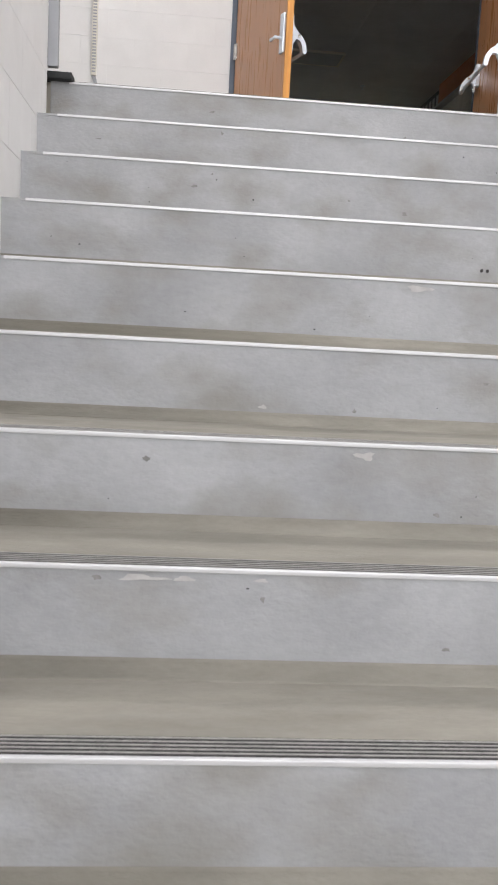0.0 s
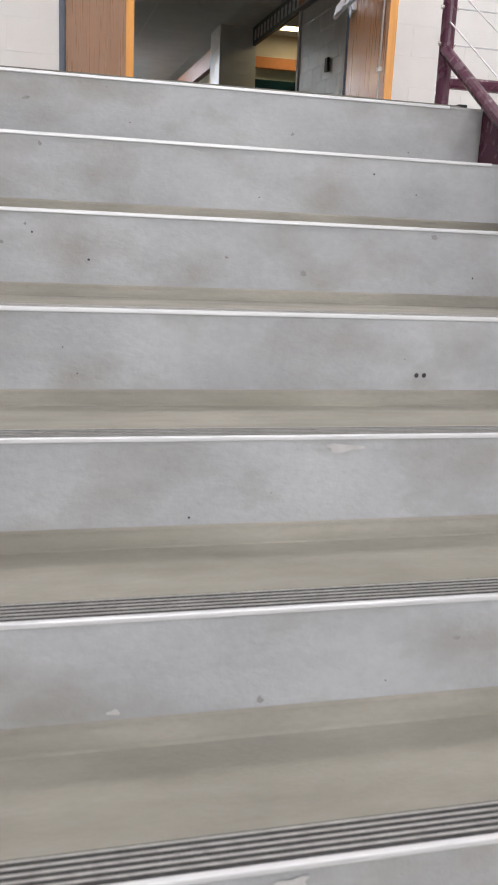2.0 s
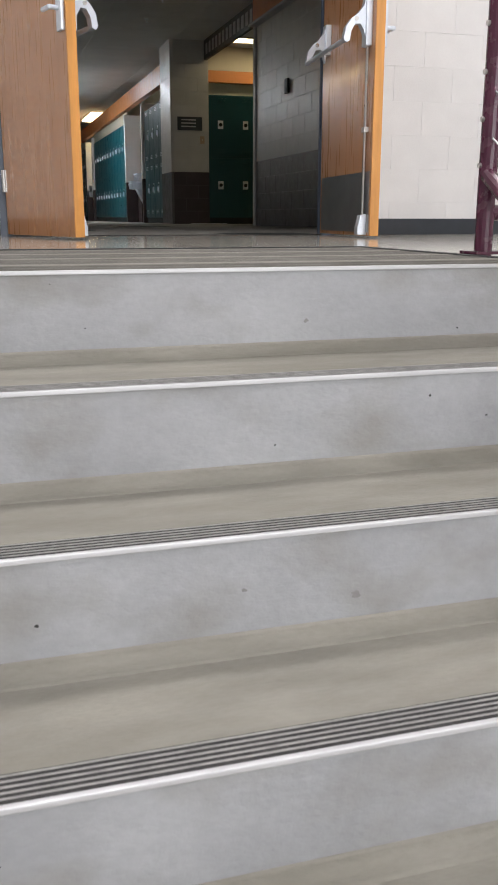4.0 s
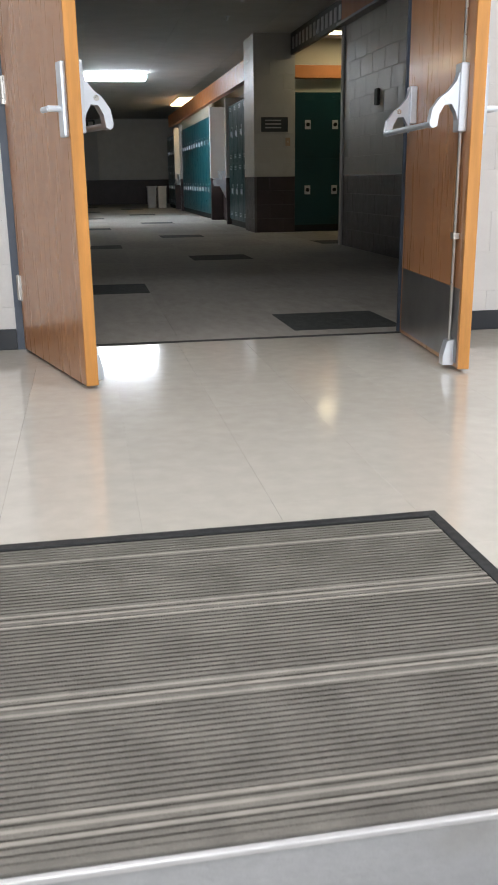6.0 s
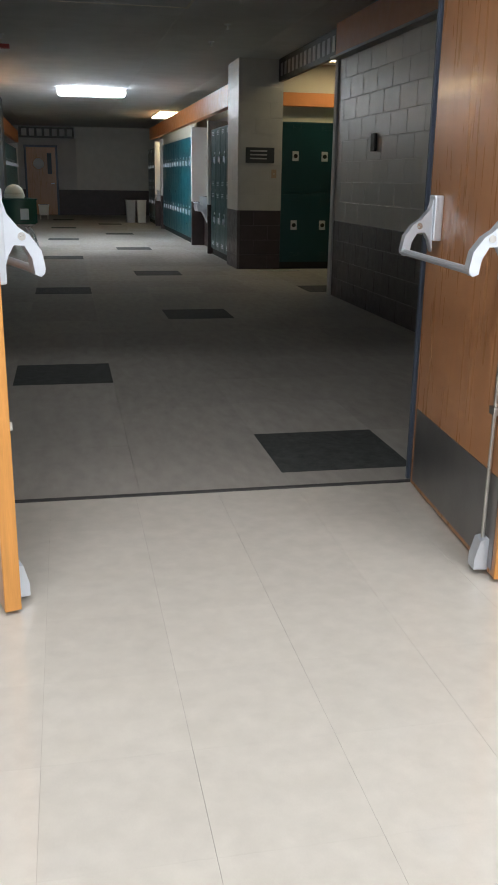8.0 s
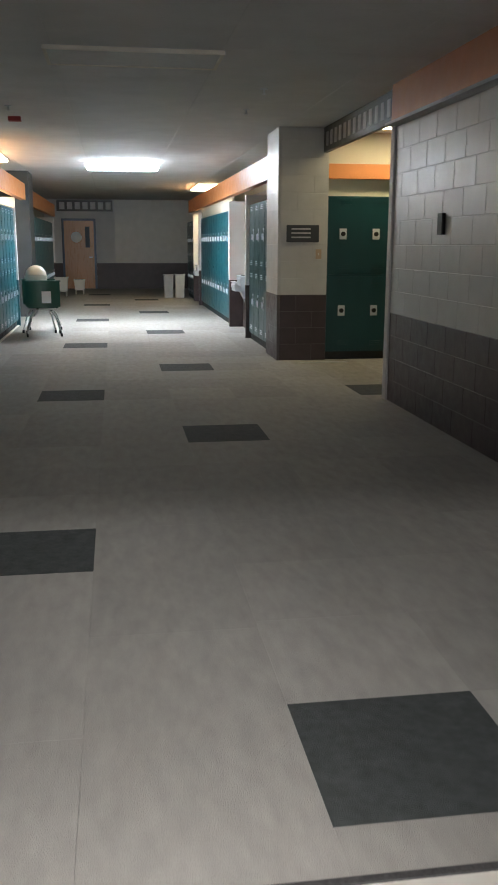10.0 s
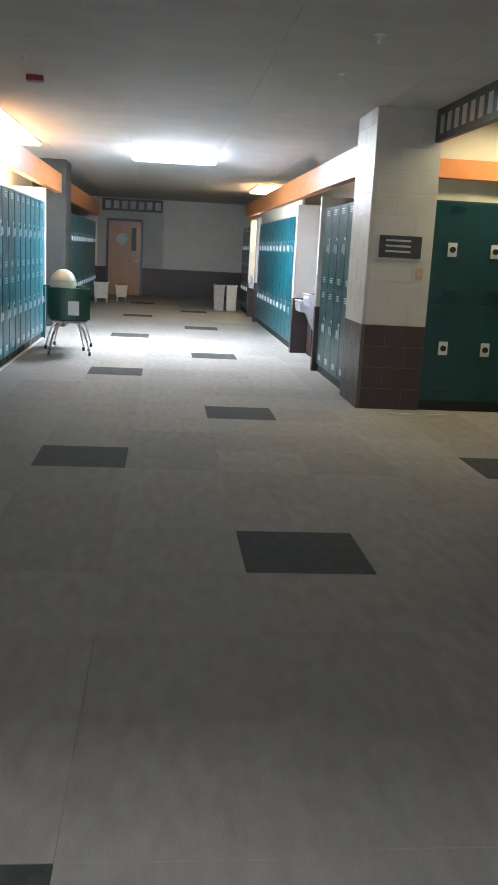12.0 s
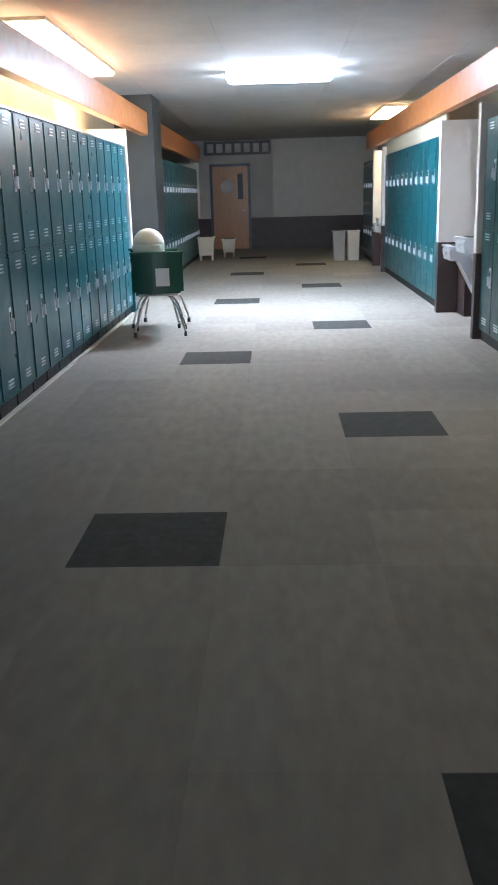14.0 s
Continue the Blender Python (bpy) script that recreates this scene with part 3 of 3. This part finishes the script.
SETS = (
    ("lockers by the near doors", teal, [pose(LX, 14.40 - (i + 1) * 0.42, 0, 0, 0, 90) @ Matrix.Diagonal((0.42 / LW, 1, 1, 1)) for i in range(24)]),
    ("lockers on the far west wall", teal, [pose(LX - 0.02, 17.45 + i * LW, 0, 0, 0, 90) for i in range(16)]),
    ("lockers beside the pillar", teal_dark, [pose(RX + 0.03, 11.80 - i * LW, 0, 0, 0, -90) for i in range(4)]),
    ("lockers past the fountains", teal, [pose(RX + 0.03, 19.43 - i * LW, 0, 0, 0, -90) for i in range(12)]),
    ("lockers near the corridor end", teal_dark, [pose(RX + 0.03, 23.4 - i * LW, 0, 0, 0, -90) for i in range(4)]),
)
for group, mat, spots in SETS:
    first = None
    for m in spots:
        if first is None:
            first = locker("two-tier teal steel locker with chrome handles, doors shut", group, m, mat, louvres=group not in ("lockers past the fountains", "lockers on the far west wall"))
        else:
            copy_thing(first, m)
first = None
for i in range(6):
    m = pose(2.40 + i * 0.42, 9.16, 0)
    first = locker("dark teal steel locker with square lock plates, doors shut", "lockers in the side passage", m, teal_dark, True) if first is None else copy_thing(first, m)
structure("trim_floor", boxes((2.03, 8.86, 0.0, 2.62, 8.885, 0.012)), aluminium, "thin pale strip on the floor by the lockers", "trim")

structure("trim_locker_foot", boxes((LX - 0.02, 4.4, 0.0, LX + 0.012, 14.4, 0.014)), white_plastic, "pale trim strip at the foot of the lockers", "trim")
part("cap", boxes((LX - 0.36, 4.4, LH + 0.001, LX + 0.006, 14.4, LH + 0.016)), aluminium, structure("trim_locker_top", boxes((LX - 0.05, 4.4, LH + 0.016, LX + 0.002, 14.4, LH + 0.02)), aluminium, "pale metal trim along the locker tops", "trim"))
# end posts, pilasters and fascias
def post(name, x0, y0, x1, y1, z0, z1, mat, label):
    return structure(name, boxes((x0, y0, z0, x1, y1, z1), bevel=0.004), mat, label, "trim")


post("trim_locker_end", -2.35, 14.41, LX + 0.03, 14.50, 0.80, 2.2, white_block, "white end panel beside the lockers")
post("trim_locker_end_base", -2.35, 14.41, LX + 0.03, 14.50, 0, 0.80, teal, "teal lower end panel beside the lockers")
post("column_west", -2.6, 16.45, -1.80, 17.35, 0, CEIL, sign_dark, "dark painted column between the locker banks")
post("trim_far_end", -2.35, 24.80, LX + 0.02, 24.88, 0.9, 2.15, white_block, "white end panel beside the far lockers")
for y0, y1 in ((11.82, 11.92), (13.80, 13.93), (19.46, 19.58), (20.9, 21.0)):
    post("trim_pilaster", RX - 0.02, y0, 2.25, y1, 0.81, 2.14, white_block, "white painted pilaster beside the fountain recess")
    post("trim_pilaster_base", RX - 0.018, y0 + 0.002, 2.25, y1 - 0.002, 0, 0.81, dark_block, "dark brown base of the pilaster")
for y0, y1 in ((11.92, 13.80), (19.58, 20.9)):
    post("recess_wall", 2.19, y0, 2.25, y1, 0.81, 2.25, grey_wall, "grey back wall of the fountain recess")
    post("recess_base", 2.17, y0, 2.25, y1, 0, 0.81, dark_block, "dark brown dado in the fountain recess")
    post("recess_side", 2.02, y1 - 0.4, 2.17, y1 - 0.001, 0, 0.80, dark_block, "dark brown pier under the fountain")
FZ0, FZ1 = 2.23, 2.53
post("fascia_west", LX - 0.05, 7.62, LX + 0.06, 16.2, FZ0, FZ1, orange, "terracotta painted fascia over the lockers")
post("fascia_west_far", LX - 0.05, 17.35, LX + 0.04, 25.2, FZ0 - 0.05, FZ1 - 0.02, orange, "terracotta painted fascia over the far lockers")
post("fascia_east", RX - 0.02, 9.95, RX + 0.09, 22.3, FZ0, FZ1, orange, "terracotta painted fascia over the lockers")
post("trim_locker_head", RX + 0.055, 13.94, RX + 0.09, 19.45, 2.002, FZ0 - 0.002, plaster, "cream painted panel over the lockers past the fountains")
post("fascia_side", 2.41, 9.40, 6.3, 9.50, 2.22, 2.40, orange, "terracotta painted fascia in the side passage")
post("fascia_wall", 2.26, 0.11, 2.34, 6.25, 2.47, CEIL, orange, "terracotta painted band over the block wall")
post("shelf_wall", 2.20, 0.11, 2.34, 6.25, 2.44, 2.468, grey_wall, "narrow grey ledge under the painted band")
# panel carries the lamp's glare as a paler terracotta
post("panel_west_a", -2.348, 10.3, -2.335, 12.9, 2.0, 2.5, glare_terracotta, "terracotta panel over the lockers, paled by painted glare")
post("beam_west", -2.35, 0.11, LX + 0.05, 7.6, 2.42, CEIL, grey_wall, "grey bulkhead over the near lockers")
post("door_side_frame", 2.28, 6.20, 2.50, 6.30, 0, CEIL, grey_wall, "grey steel post at the side passage")

# header boards with lettering too small to read
hd = thing("sign_board", "dark header board with pale letters over the side passage", "sign", at=pose(2.33, 0, 0))
part("board", boxes((0, 6.3, 2.50, 0.05, 9.14, CEIL - 0.002), bevel=0.003), sign_dark, hd)
for i in range(13):
    part("letter", boxes((-0.006, 6.5 + i * 0.2, 2.56, 0.0, 6.60 + i * 0.2, 2.72), bevel=0.002), letter_mat, hd)
hd = thing("sign_board", "dark header board with pale letters on the bulkhead", "sign", at=pose(LX + 0.05, 0, 0))
part("board", boxes((0, 4.9, 2.45, 0.02, 7.5, CEIL - 0.002), bevel=0.003), sign_dark, hd)
for i in range(12):
    part("letter", boxes((0.02, 5.05 + i * 0.2, 2.48, 0.026, 5.15 + i * 0.2, 2.68), bevel=0.002), letter_mat, hd)
hd = thing("sign_board", "row of pale letters over the end door", "sign", at=pose(0, 27.55, 0))
part("board", boxes((-1.95, -0.01, 2.42, -0.2, 0.045, 2.76), bevel=0.003), sign_dark, hd)
for i in range(7):
    part("letter", boxes((-1.86 + i * 0.24, -0.02, 2.48, -1.70 + i * 0.24, -0.01, 2.70), bevel=0.004), letter_mat, hd)

# plaque and switch on the pillar, switch and cabinet on the block wall
pq = thing("wall_plaque", "dark room sign with pale lines on the pillar", "sign", at=pose(1.885, 9.138, 1.448))
part("plate", boxes((0, -0.012, 0, 0.405, 0, 0.205), bevel=0.004), sign_dark, pq)
for z in (0.05, 0.10, 0.15):
    part("writing", boxes((0.06, -0.014, z, 0.30, -0.012, z + 0.018)), letter_mat, pq)
sw = thing("light_switch", "cream light switch plate on the pillar", "switch", at=pose(2.29, 9.138, 1.25))
part("plate", boxes((-0.036, -0.006, 0, 0.036, 0, 0.115), bevel=0.002), beige_plastic, sw)
part("toggle", boxes((-0.006, -0.016, 0.045, 0.006, -0.006, 0.07), bevel=0.001), white_plastic, sw)
sw = thing("light_switch", "dark switch box on the block wall", "switch", at=pose(2.298, 4.95, 1.50))
part("plate", boxes((-0.03, -0.05, 0, 0, 0.05, 0.16), bevel=0.004), black_rubber, sw)
cab = thing("extinguisher_cabinet", "grey steel fire extinguisher cabinet on the block wall", "cabinet", at=pose(2.298, 2.95, 0.82))
part("case", boxes((-0.09, 0, 0, 0, 0.36, 0.73), bevel=0.004), grey_plastic, cab)
part("door", boxes((-0.098, 0.03, 0.03, -0.091, 0.33, 0.70), bevel=0.002), glass, cab)
part("handle", boxes((-0.112, 0.05, 0.33, -0.099, 0.07, 0.42), bevel=0.003), chrome, cab)


# ---- lamps ----
def troffer(x, y, sx, sy, mat, label, drop=0.022):
    t = thing("ceiling_light", label, "ceiling light", at=pose(x, y, CEIL))
    part("frame", boxes((-sx / 2 - 0.025, -sy / 2 - 0.025, -0.028, sx / 2 + 0.025, -sy / 2, 0.0), (-sx / 2 - 0.025, sy / 2, -0.028, sx / 2 + 0.025, sy / 2 + 0.025, 0.0), (-sx / 2 - 0.025, -sy / 2, -0.028, -sx / 2, sy / 2, 0.0), (sx / 2, -sy / 2, -0.028, sx / 2 + 0.025, sy / 2, 0.0)), white_plastic, t)
    part("diffuser", boxes((-sx / 2, -sy / 2, -drop, sx / 2, sy / 2, 0.0), bevel=0.008), mat, t)


wrap = thing("ceiling_light", "lit white wraparound fluorescent ceiling light", "ceiling light", at=pose(-0.01, 14.4, CEIL))
part("housing", boxes((-0.60, -0.17, -0.03, 0.60, 0.17, 0.0), bevel=0.006), white_plastic, wrap)
part("diffuser", boxes((-0.61, -0.20, -0.12, 0.61, 0.20, -0.031), bevel=0.04), glow_white, wrap, "lit rounded white diffuser")
for sx in (-1, 1):
    part("end_cap", boxes((sx * 0.625 - 0.012, -0.18, -0.10, sx * 0.625 + 0.012, 0.18, 0.0), bevel=0.008), white_plastic, wrap)
troffer(-2.12, 12.4, 0.46, 3.1, glow_warm, "lit warm ceiling light over the lockers", 0.06)
troffer(2.0, 20.3, 0.45, 2.2, glow_warm, "lit warm ceiling light over the fascia", 0.06)
troffer(3.5, 8.85, 1.5, 0.35, glow_warm, "lit warm ceiling light in the side passage")
troffer(-0.01, 5.4, 1.25, 0.55, glow_off, "unlit flat ceiling light in the corridor")
for hx, hy in ((-1.1, -2.4), (1.4, -2.4), (-1.1, -5.2), (1.4, -5.2), (-1.1, -8.2), (1.4, -8.2)):
    t = thing("ceiling_light", "lit fluorescent ceiling light in the stair hall", "ceiling light", "stair hall lights", pose(hx, hy, HALL))
    part("frame", boxes((-0.65, -0.33, -0.05, 0.65, 0.33, 0.0), bevel=0.004), white_plastic, t)
    part("diffuser", boxes((-0.6, -0.28, -0.058, 0.6, 0.28, -0.05)), glow_hall, t)
first = None
for x, y in ((1.18, 6.62), (-1.23, 6.78), (1.2, 7.87), (-1.22, 8.04)):
    m = pose(x, y, CEIL)
    if first:
        copy_thing(first, m)
        continue
    first = thing("sprinkler", "small chrome ceiling sprinkler head", "sprinkler", "ceiling sprinklers", m)
    part("rose", rods(((0, 0, -0.008), (0, 0, 0)), r=0.035, n=16), chrome, first)
    part("stem", rods(((0, 0, -0.045), (0, 0, -0.008)), r=0.009, n=8), chrome, first)
    part("deflector", rods(((0, 0, -0.05), (0, 0, -0.045)), r=0.02, n=12), chrome, first)
al = thing("smoke_alarm", "dark red alarm on the ceiling", "alarm", at=pose(-1.24, 8.86, CEIL))
part("body", boxes((-0.07, -0.05, -0.05, 0.07, 0.05, 0), bevel=0.008), red_mat, al)


# ---- loose things ----
def chair(at):
    c = thing("caster_chair", "dark green plastic chair on chrome legs with casters, back label", "chair", at=at)
    bm = bmesh.new()
    n = 10
    prof = []
    for i in range(n + 1):
        u = -1 + 2 * i / n
        prof.append((u * 0.26, -0.20 - 0.05 * (1 - u * u)))
    prof += [(x * 0.95, y + 0.018) for x, y in prof[::-1]]
    b = extrude(prof, 2, 0.46, 0.86)
    part("backrest", b, green_plastic, c)
    part("backrest_rim", boxes((-0.275, -0.235, 0.845, 0.275, -0.175, 0.865), bevel=0.008), green_plastic, c)
    part("label", boxes((-0.02, -0.257, 0.52, 0.12, -0.25, 0.70)), paper, c, "white paper label")
    part("seat", boxes((-0.23, -0.22, 0.44, 0.23, 0.23, 0.47), bevel=0.014), green_plastic, c)
    part("seat_frame", rods(((-0.2, -0.18, 0.425), (0.2, -0.18, 0.425)), ((-0.2, 0.18, 0.425), (0.2, 0.18, 0.425)), ((-0.2, -0.18, 0.425), (-0.2, 0.18, 0.425)), ((0.2, -0.18, 0.425), (0.2, 0.18, 0.425)), r=0.012), steel, c)
    for sx in (-1, 1):
        for sy in (-1, 1):
            leg = part("leg", rods(((sx * 0.10, sy * 0.14, 0.42), (sx * 0.19, sy * 0.20, 0.30)), ((sx * 0.19, sy * 0.20, 0.30), (sx * 0.26, sy * 0.25, 0.06)), r=0.012), steel, c)
            part("caster", rods(((sx * 0.26 - 0.014, sy * 0.25, 0.027), (sx * 0.26 + 0.014, sy * 0.25, 0.027)), r=0.027, n=14), black_rubber, leg)
    return c


chair(pose(-1.33, 12.65, 0, 0, 0, 6))
chair(pose(-1.40, 13.28, 0, 0, 0, -7))


def domed_lid(at):
    """A round tub with a domed lid, sitting on the chair."""
    t = thing("domed_tub", "cream plastic tub with a domed lid on the chair seat", "tub", at=at)
    bm = bmesh.new()
    rod(bm, (0, 0, 0), (0, 0, 0.41), 0.14, 0.165, n=28)
    part("body", bm, white_plastic, t)
    bm = bmesh.new()
    rod(bm, (0, 0, 0.41), (0, 0, 0.455), 0.175, 0.172, n=28)
    part("rim", bm, white_plastic, t)
    bm = bmesh.new()
    bmesh.ops.create_uvsphere(bm, u_segments=28, v_segments=14, radius=0.165)
    for v in bm.verts:
        v.co.z = max(0, v.co.z)
    part("lid", bm, white_plastic, t, "cream domed lid", smooth=True, at=pose(0, 0, 0.456))
    return t


domed_lid(pose(-1.42, 12.70, 0.471))


def tapered_bin(name, label, at, w, d, h, mat, legs=False):
    t = thing(name, label, "bin", at=at)
    z0 = 0.12 if legs else 0.0
    b = boxes((-w / 2, -d / 2, z0, w / 2, d / 2, h), bevel=0.012)
    for v in b.verts:
        k = 0.86 + 0.14 * (v.co.z - z0) / (h - z0)
        v.co.x *= k
        v.co.y *= k
    part("body", b, mat, t)
    part("rim", boxes((-w / 2 - 0.01, -d / 2 - 0.01, h - 0.03, w / 2 + 0.01, d / 2 + 0.01, h + 0.004), bevel=0.006), mat, t)
    # black slab on the solid top paints the shade inside the bin
    part("opening", boxes((-w / 2 + 0.03, -d / 2 + 0.03, h + 0.004, w / 2 - 0.03, d / 2 - 0.03, h + 0.008)), black, t)
    if legs:
        for sx in (-1, 1):
            for sy in (-1, 1):
                part("leg", rods(((sx * w * 0.36, sy * d * 0.36, 0.0), (sx * w * 0.36, sy * d * 0.36, 0.125)), r=0.014), white_plastic, t)
    return t


tapered_bin("recycling_bin", "grey plastic bin standing near the wall", pose(1.24, 22.6, 0), 0.26, 0.36, 0.62, grey_plastic)
tapered_bin("recycling_bin", "pale grey plastic bin standing near the wall", pose(1.54, 22.6, 0), 0.26, 0.36, 0.62, white_plastic)
tapered_bin("storage_tub", "white plastic tub on short legs by the far lockers", pose(-1.66, 23.5, 0), 0.36, 0.4, 0.52, white_plastic, True)
tapered_bin("storage_tub", "white plastic tub on short legs near the end door", pose(-1.2, 24.4, 0), 0.30, 0.34, 0.42, white_plastic, True)


def fountain(at, rim):
    """A wall drinking fountain, back at local x = 0, basin towards -x."""
    f = thing("drinking_fountain", "stainless steel wall drinking fountain with a bubbler", "drinking fountain", "drinking fountains", at)
    part("basin", extrude([(0.0, rim), (-0.40, rim - 0.01), (-0.42, rim - 0.04), (-0.40, rim - 0.14), (0.0, rim - 0.16)], 1, -0.21, 0.21), chrome, f)
    part("rim", boxes((-0.425, -0.22, rim - 0.008, 0.0, 0.22, rim + 0.012), bevel=0.006), chrome, f)
    # flat black sheet paints the shaded hollow of the steel bowl
    part("bowl", boxes((-0.36, -0.16, rim + 0.0125, -0.06, 0.16, rim + 0.014)), black, f)
    part("apron", extrude([(0.0, rim - 0.16), (-0.30, rim - 0.14), (-0.10, rim - 0.52), (0.0, rim - 0.55)], 1, -0.12, 0.12), chrome, f)
    part("bubbler", rods(((-0.10, 0.10, rim), (-0.10, 0.10, rim + 0.09)), ((-0.10, 0.10, rim + 0.085), (-0.16, 0.10, rim + 0.11)), r=0.013), chrome, f)
    part("button", boxes((-0.435, -0.05, rim - 0.085, -0.42, 0.05, rim - 0.05), bevel=0.003), chrome, f)


for y, r in ((12.45, 0.92), (13.15, 0.80), (19.9, 0.92), (20.5, 0.80)):
    fountain(pose(2.169, y, 0), r)

# end door
ed = tagged(thing("door_3", "brown wooden door with a narrow window at the corridor's end", "door", at=pose(-1.75, 27.58, 0)), kind="structure")
part("frame", boxes((-0.07, -0.03, 0, 0.0, 0.016, 2.2), (0.93, -0.03, 0, 1.0, 0.016, 2.2), (0, -0.03, 2.13, 0.93, 0.016, 2.2)), frame_blue, ed)
part("panel", boxes((0.0, -0.02, 0.01, 0.93, 0.016, 2.13)), oak_face, ed)
part("pane", boxes((0.66, -0.024, 1.3, 0.80, -0.019, 1.95)), glass, ed)
# pale disc paints the round light reflection on the wood
part("notice", rods(((0.38, -0.028, 1.62), (0.38, -0.019, 1.62)), r=0.17, n=24), paper, ed, "pale round reflection painted on the door")
part("lever", rods(((0.86, -0.02, 1.0), (0.86, -0.07, 1.0)), ((0.87, -0.065, 1.0), (0.76, -0.065, 1.0)), r=0.012), chrome, ed)

# ---- block walls ----
block_wall("wall_stair", "y", SX0, -9.2, TOP - 0.1, BOT, HALL - 0.0, 1, "white painted block wall beside the stairs", **WB)
block_wall("wall_north_west", "x", 0.0, -4.5, DX0 - 0.055, 0.0, 3.3, -1, "white painted block wall beside the double door", depth=0.05, **WB)
block_wall("wall_north_east", "x", 0.0, DX1 + 0.055, 4.5, 0.0, 3.3, -1, "white painted block wall beside the double door", depth=0.05, **WB)
structure("wall_north_top", boxes((-4.5, 0.0, 3.3, DX0 - 0.05, 0.11, HALL), (DX1 + 0.05, 0.0, 3.3, 4.5, 0.11, HALL)), white_block, "white wall under the hall ceiling", "wall")
block_wall("wall_corridor_east", "y", 2.30, 0.11, 6.2, 0.0, 2.44, -1, "two-tone painted block wall, grey over dark brown")
structure("wall_corridor_east_top", boxes((2.34, 0.11, 2.44, 2.5, 6.2, CEIL)), grey_wall, "grey wall top", "wall")
block_wall("pillar_front", "x", 9.14, 1.812, 2.40, 0.0, CEIL - 0.002, -1, "two-tone painted block pillar, grey over dark brown")
block_wall("pillar_side", "y", 1.78, 9.14, 9.95, 0.0, CEIL - 0.002, -1, "two-tone painted block pillar side, grey over dark brown", depth=0.03)

# ---- floor tiles ----
T12 = 0.333
me = mesh_of("tile", boxes((0.0003, 0.0001, -0.006, T12 - 0.0003, T12 - 0.0001, 0.0)), vinyl)
near, rest = [], bmesh.new()
for j in range(12):
    for i in range(-14, 15):
        x, y = i * T12 - 0.018, -(j + 1) * T12 - 0.012
        if y < TOP + 0.02:
            continue
        if -2.5 < x < 3.0:
            near.append(pose(x, y, 0))
        else:
            box(rest, x + 0.0006, y + 0.0006, -0.006, x + T12 - 0.0006, y + T12 - 0.0006, 0.0)
pieces("tile", near, me, floor_landing)
o = part("tiles", rest, vinyl, floor_landing)
o["kind"] = "stuff"
part("edge_tile", boxes((-4.5, TOP + 0.021, -0.006, 4.5, -10 * T12 - 0.0125, -0.0002)), vinyl, floor_landing)
T24 = 0.6096
med = mesh_of("carpet_tile", boxes((0.0, 0.0, -0.008, 1.0, 1.0, 0.0006)), carpet_dark)
me = mesh_of("carpet_tile", boxes((0.0, 0.0, -0.008, 1.0, 1.0, 0.0)), carpet)


def rows_between(darks, start, stop):
    """Tile rows (y0, y1, dark) that keep the dark tiles where they lie."""
    out, y = [], start
    for d in darks + [stop]:
        n = max(1, round((d - y) / T24))
        out += [(y + (d - y) * k / n, y + (d - y) * (k + 1) / n, False) for k in range(n)]
        if d < stop:
            out.append((d, d + T24, True))
            y = d + T24
    return out


east = rows_between([0.195, 4.615, 8.362, 12.692, 17.034, 21.37, 25.7], 0.013, 27.6)
west = rows_between([2.069, 6.512, 10.815, 15.15, 19.49, 23.8], 0.013, 27.6)
columns = [(-0.941 + i * T24, -0.941 + (i + 1) * T24, west, i == 0) for i in range(-4, 1)]
columns += [(-0.331, 0.302, west, False)]
columns += [(0.302 + i * T24, 0.302 + (i + 1) * T24, east, i == 0) for i in range(0, 10)]
far = bmesh.new()
for n, (x0, x1, rows, with_dark) in enumerate(columns):
    for k, (y0, y1, is_dark) in enumerate(rows):
        if x0 > 2.3 and not 5.6 < y0 < 9.6:
            continue
        is_dark = (is_dark and with_dark) or (2.0 < x0 < 2.3 and 6.3 < y0 < 6.9)
        if -1.7 < x0 < 2.2 and y0 < 24:
            ob = new("carpet_tile", med if is_dark else me)
            ob.parent = floor_corridor
            ob.matrix_basis = Matrix.Translation((x0 + 0.0004, y0 + 0.0004, 0.0003 * ((n + k) % 2))) @ Matrix.Diagonal((x1 - x0 - 0.0008, y1 - y0 - 0.0008, 1, 1))
        else:
            box(far, x0 + 0.0004, y0 + 0.0004, -0.008, x1 - 0.0004, y1 - 0.0004, 0.0)
o = part("carpet_tiles", far, carpet, floor_corridor)
o["kind"] = "stuff"
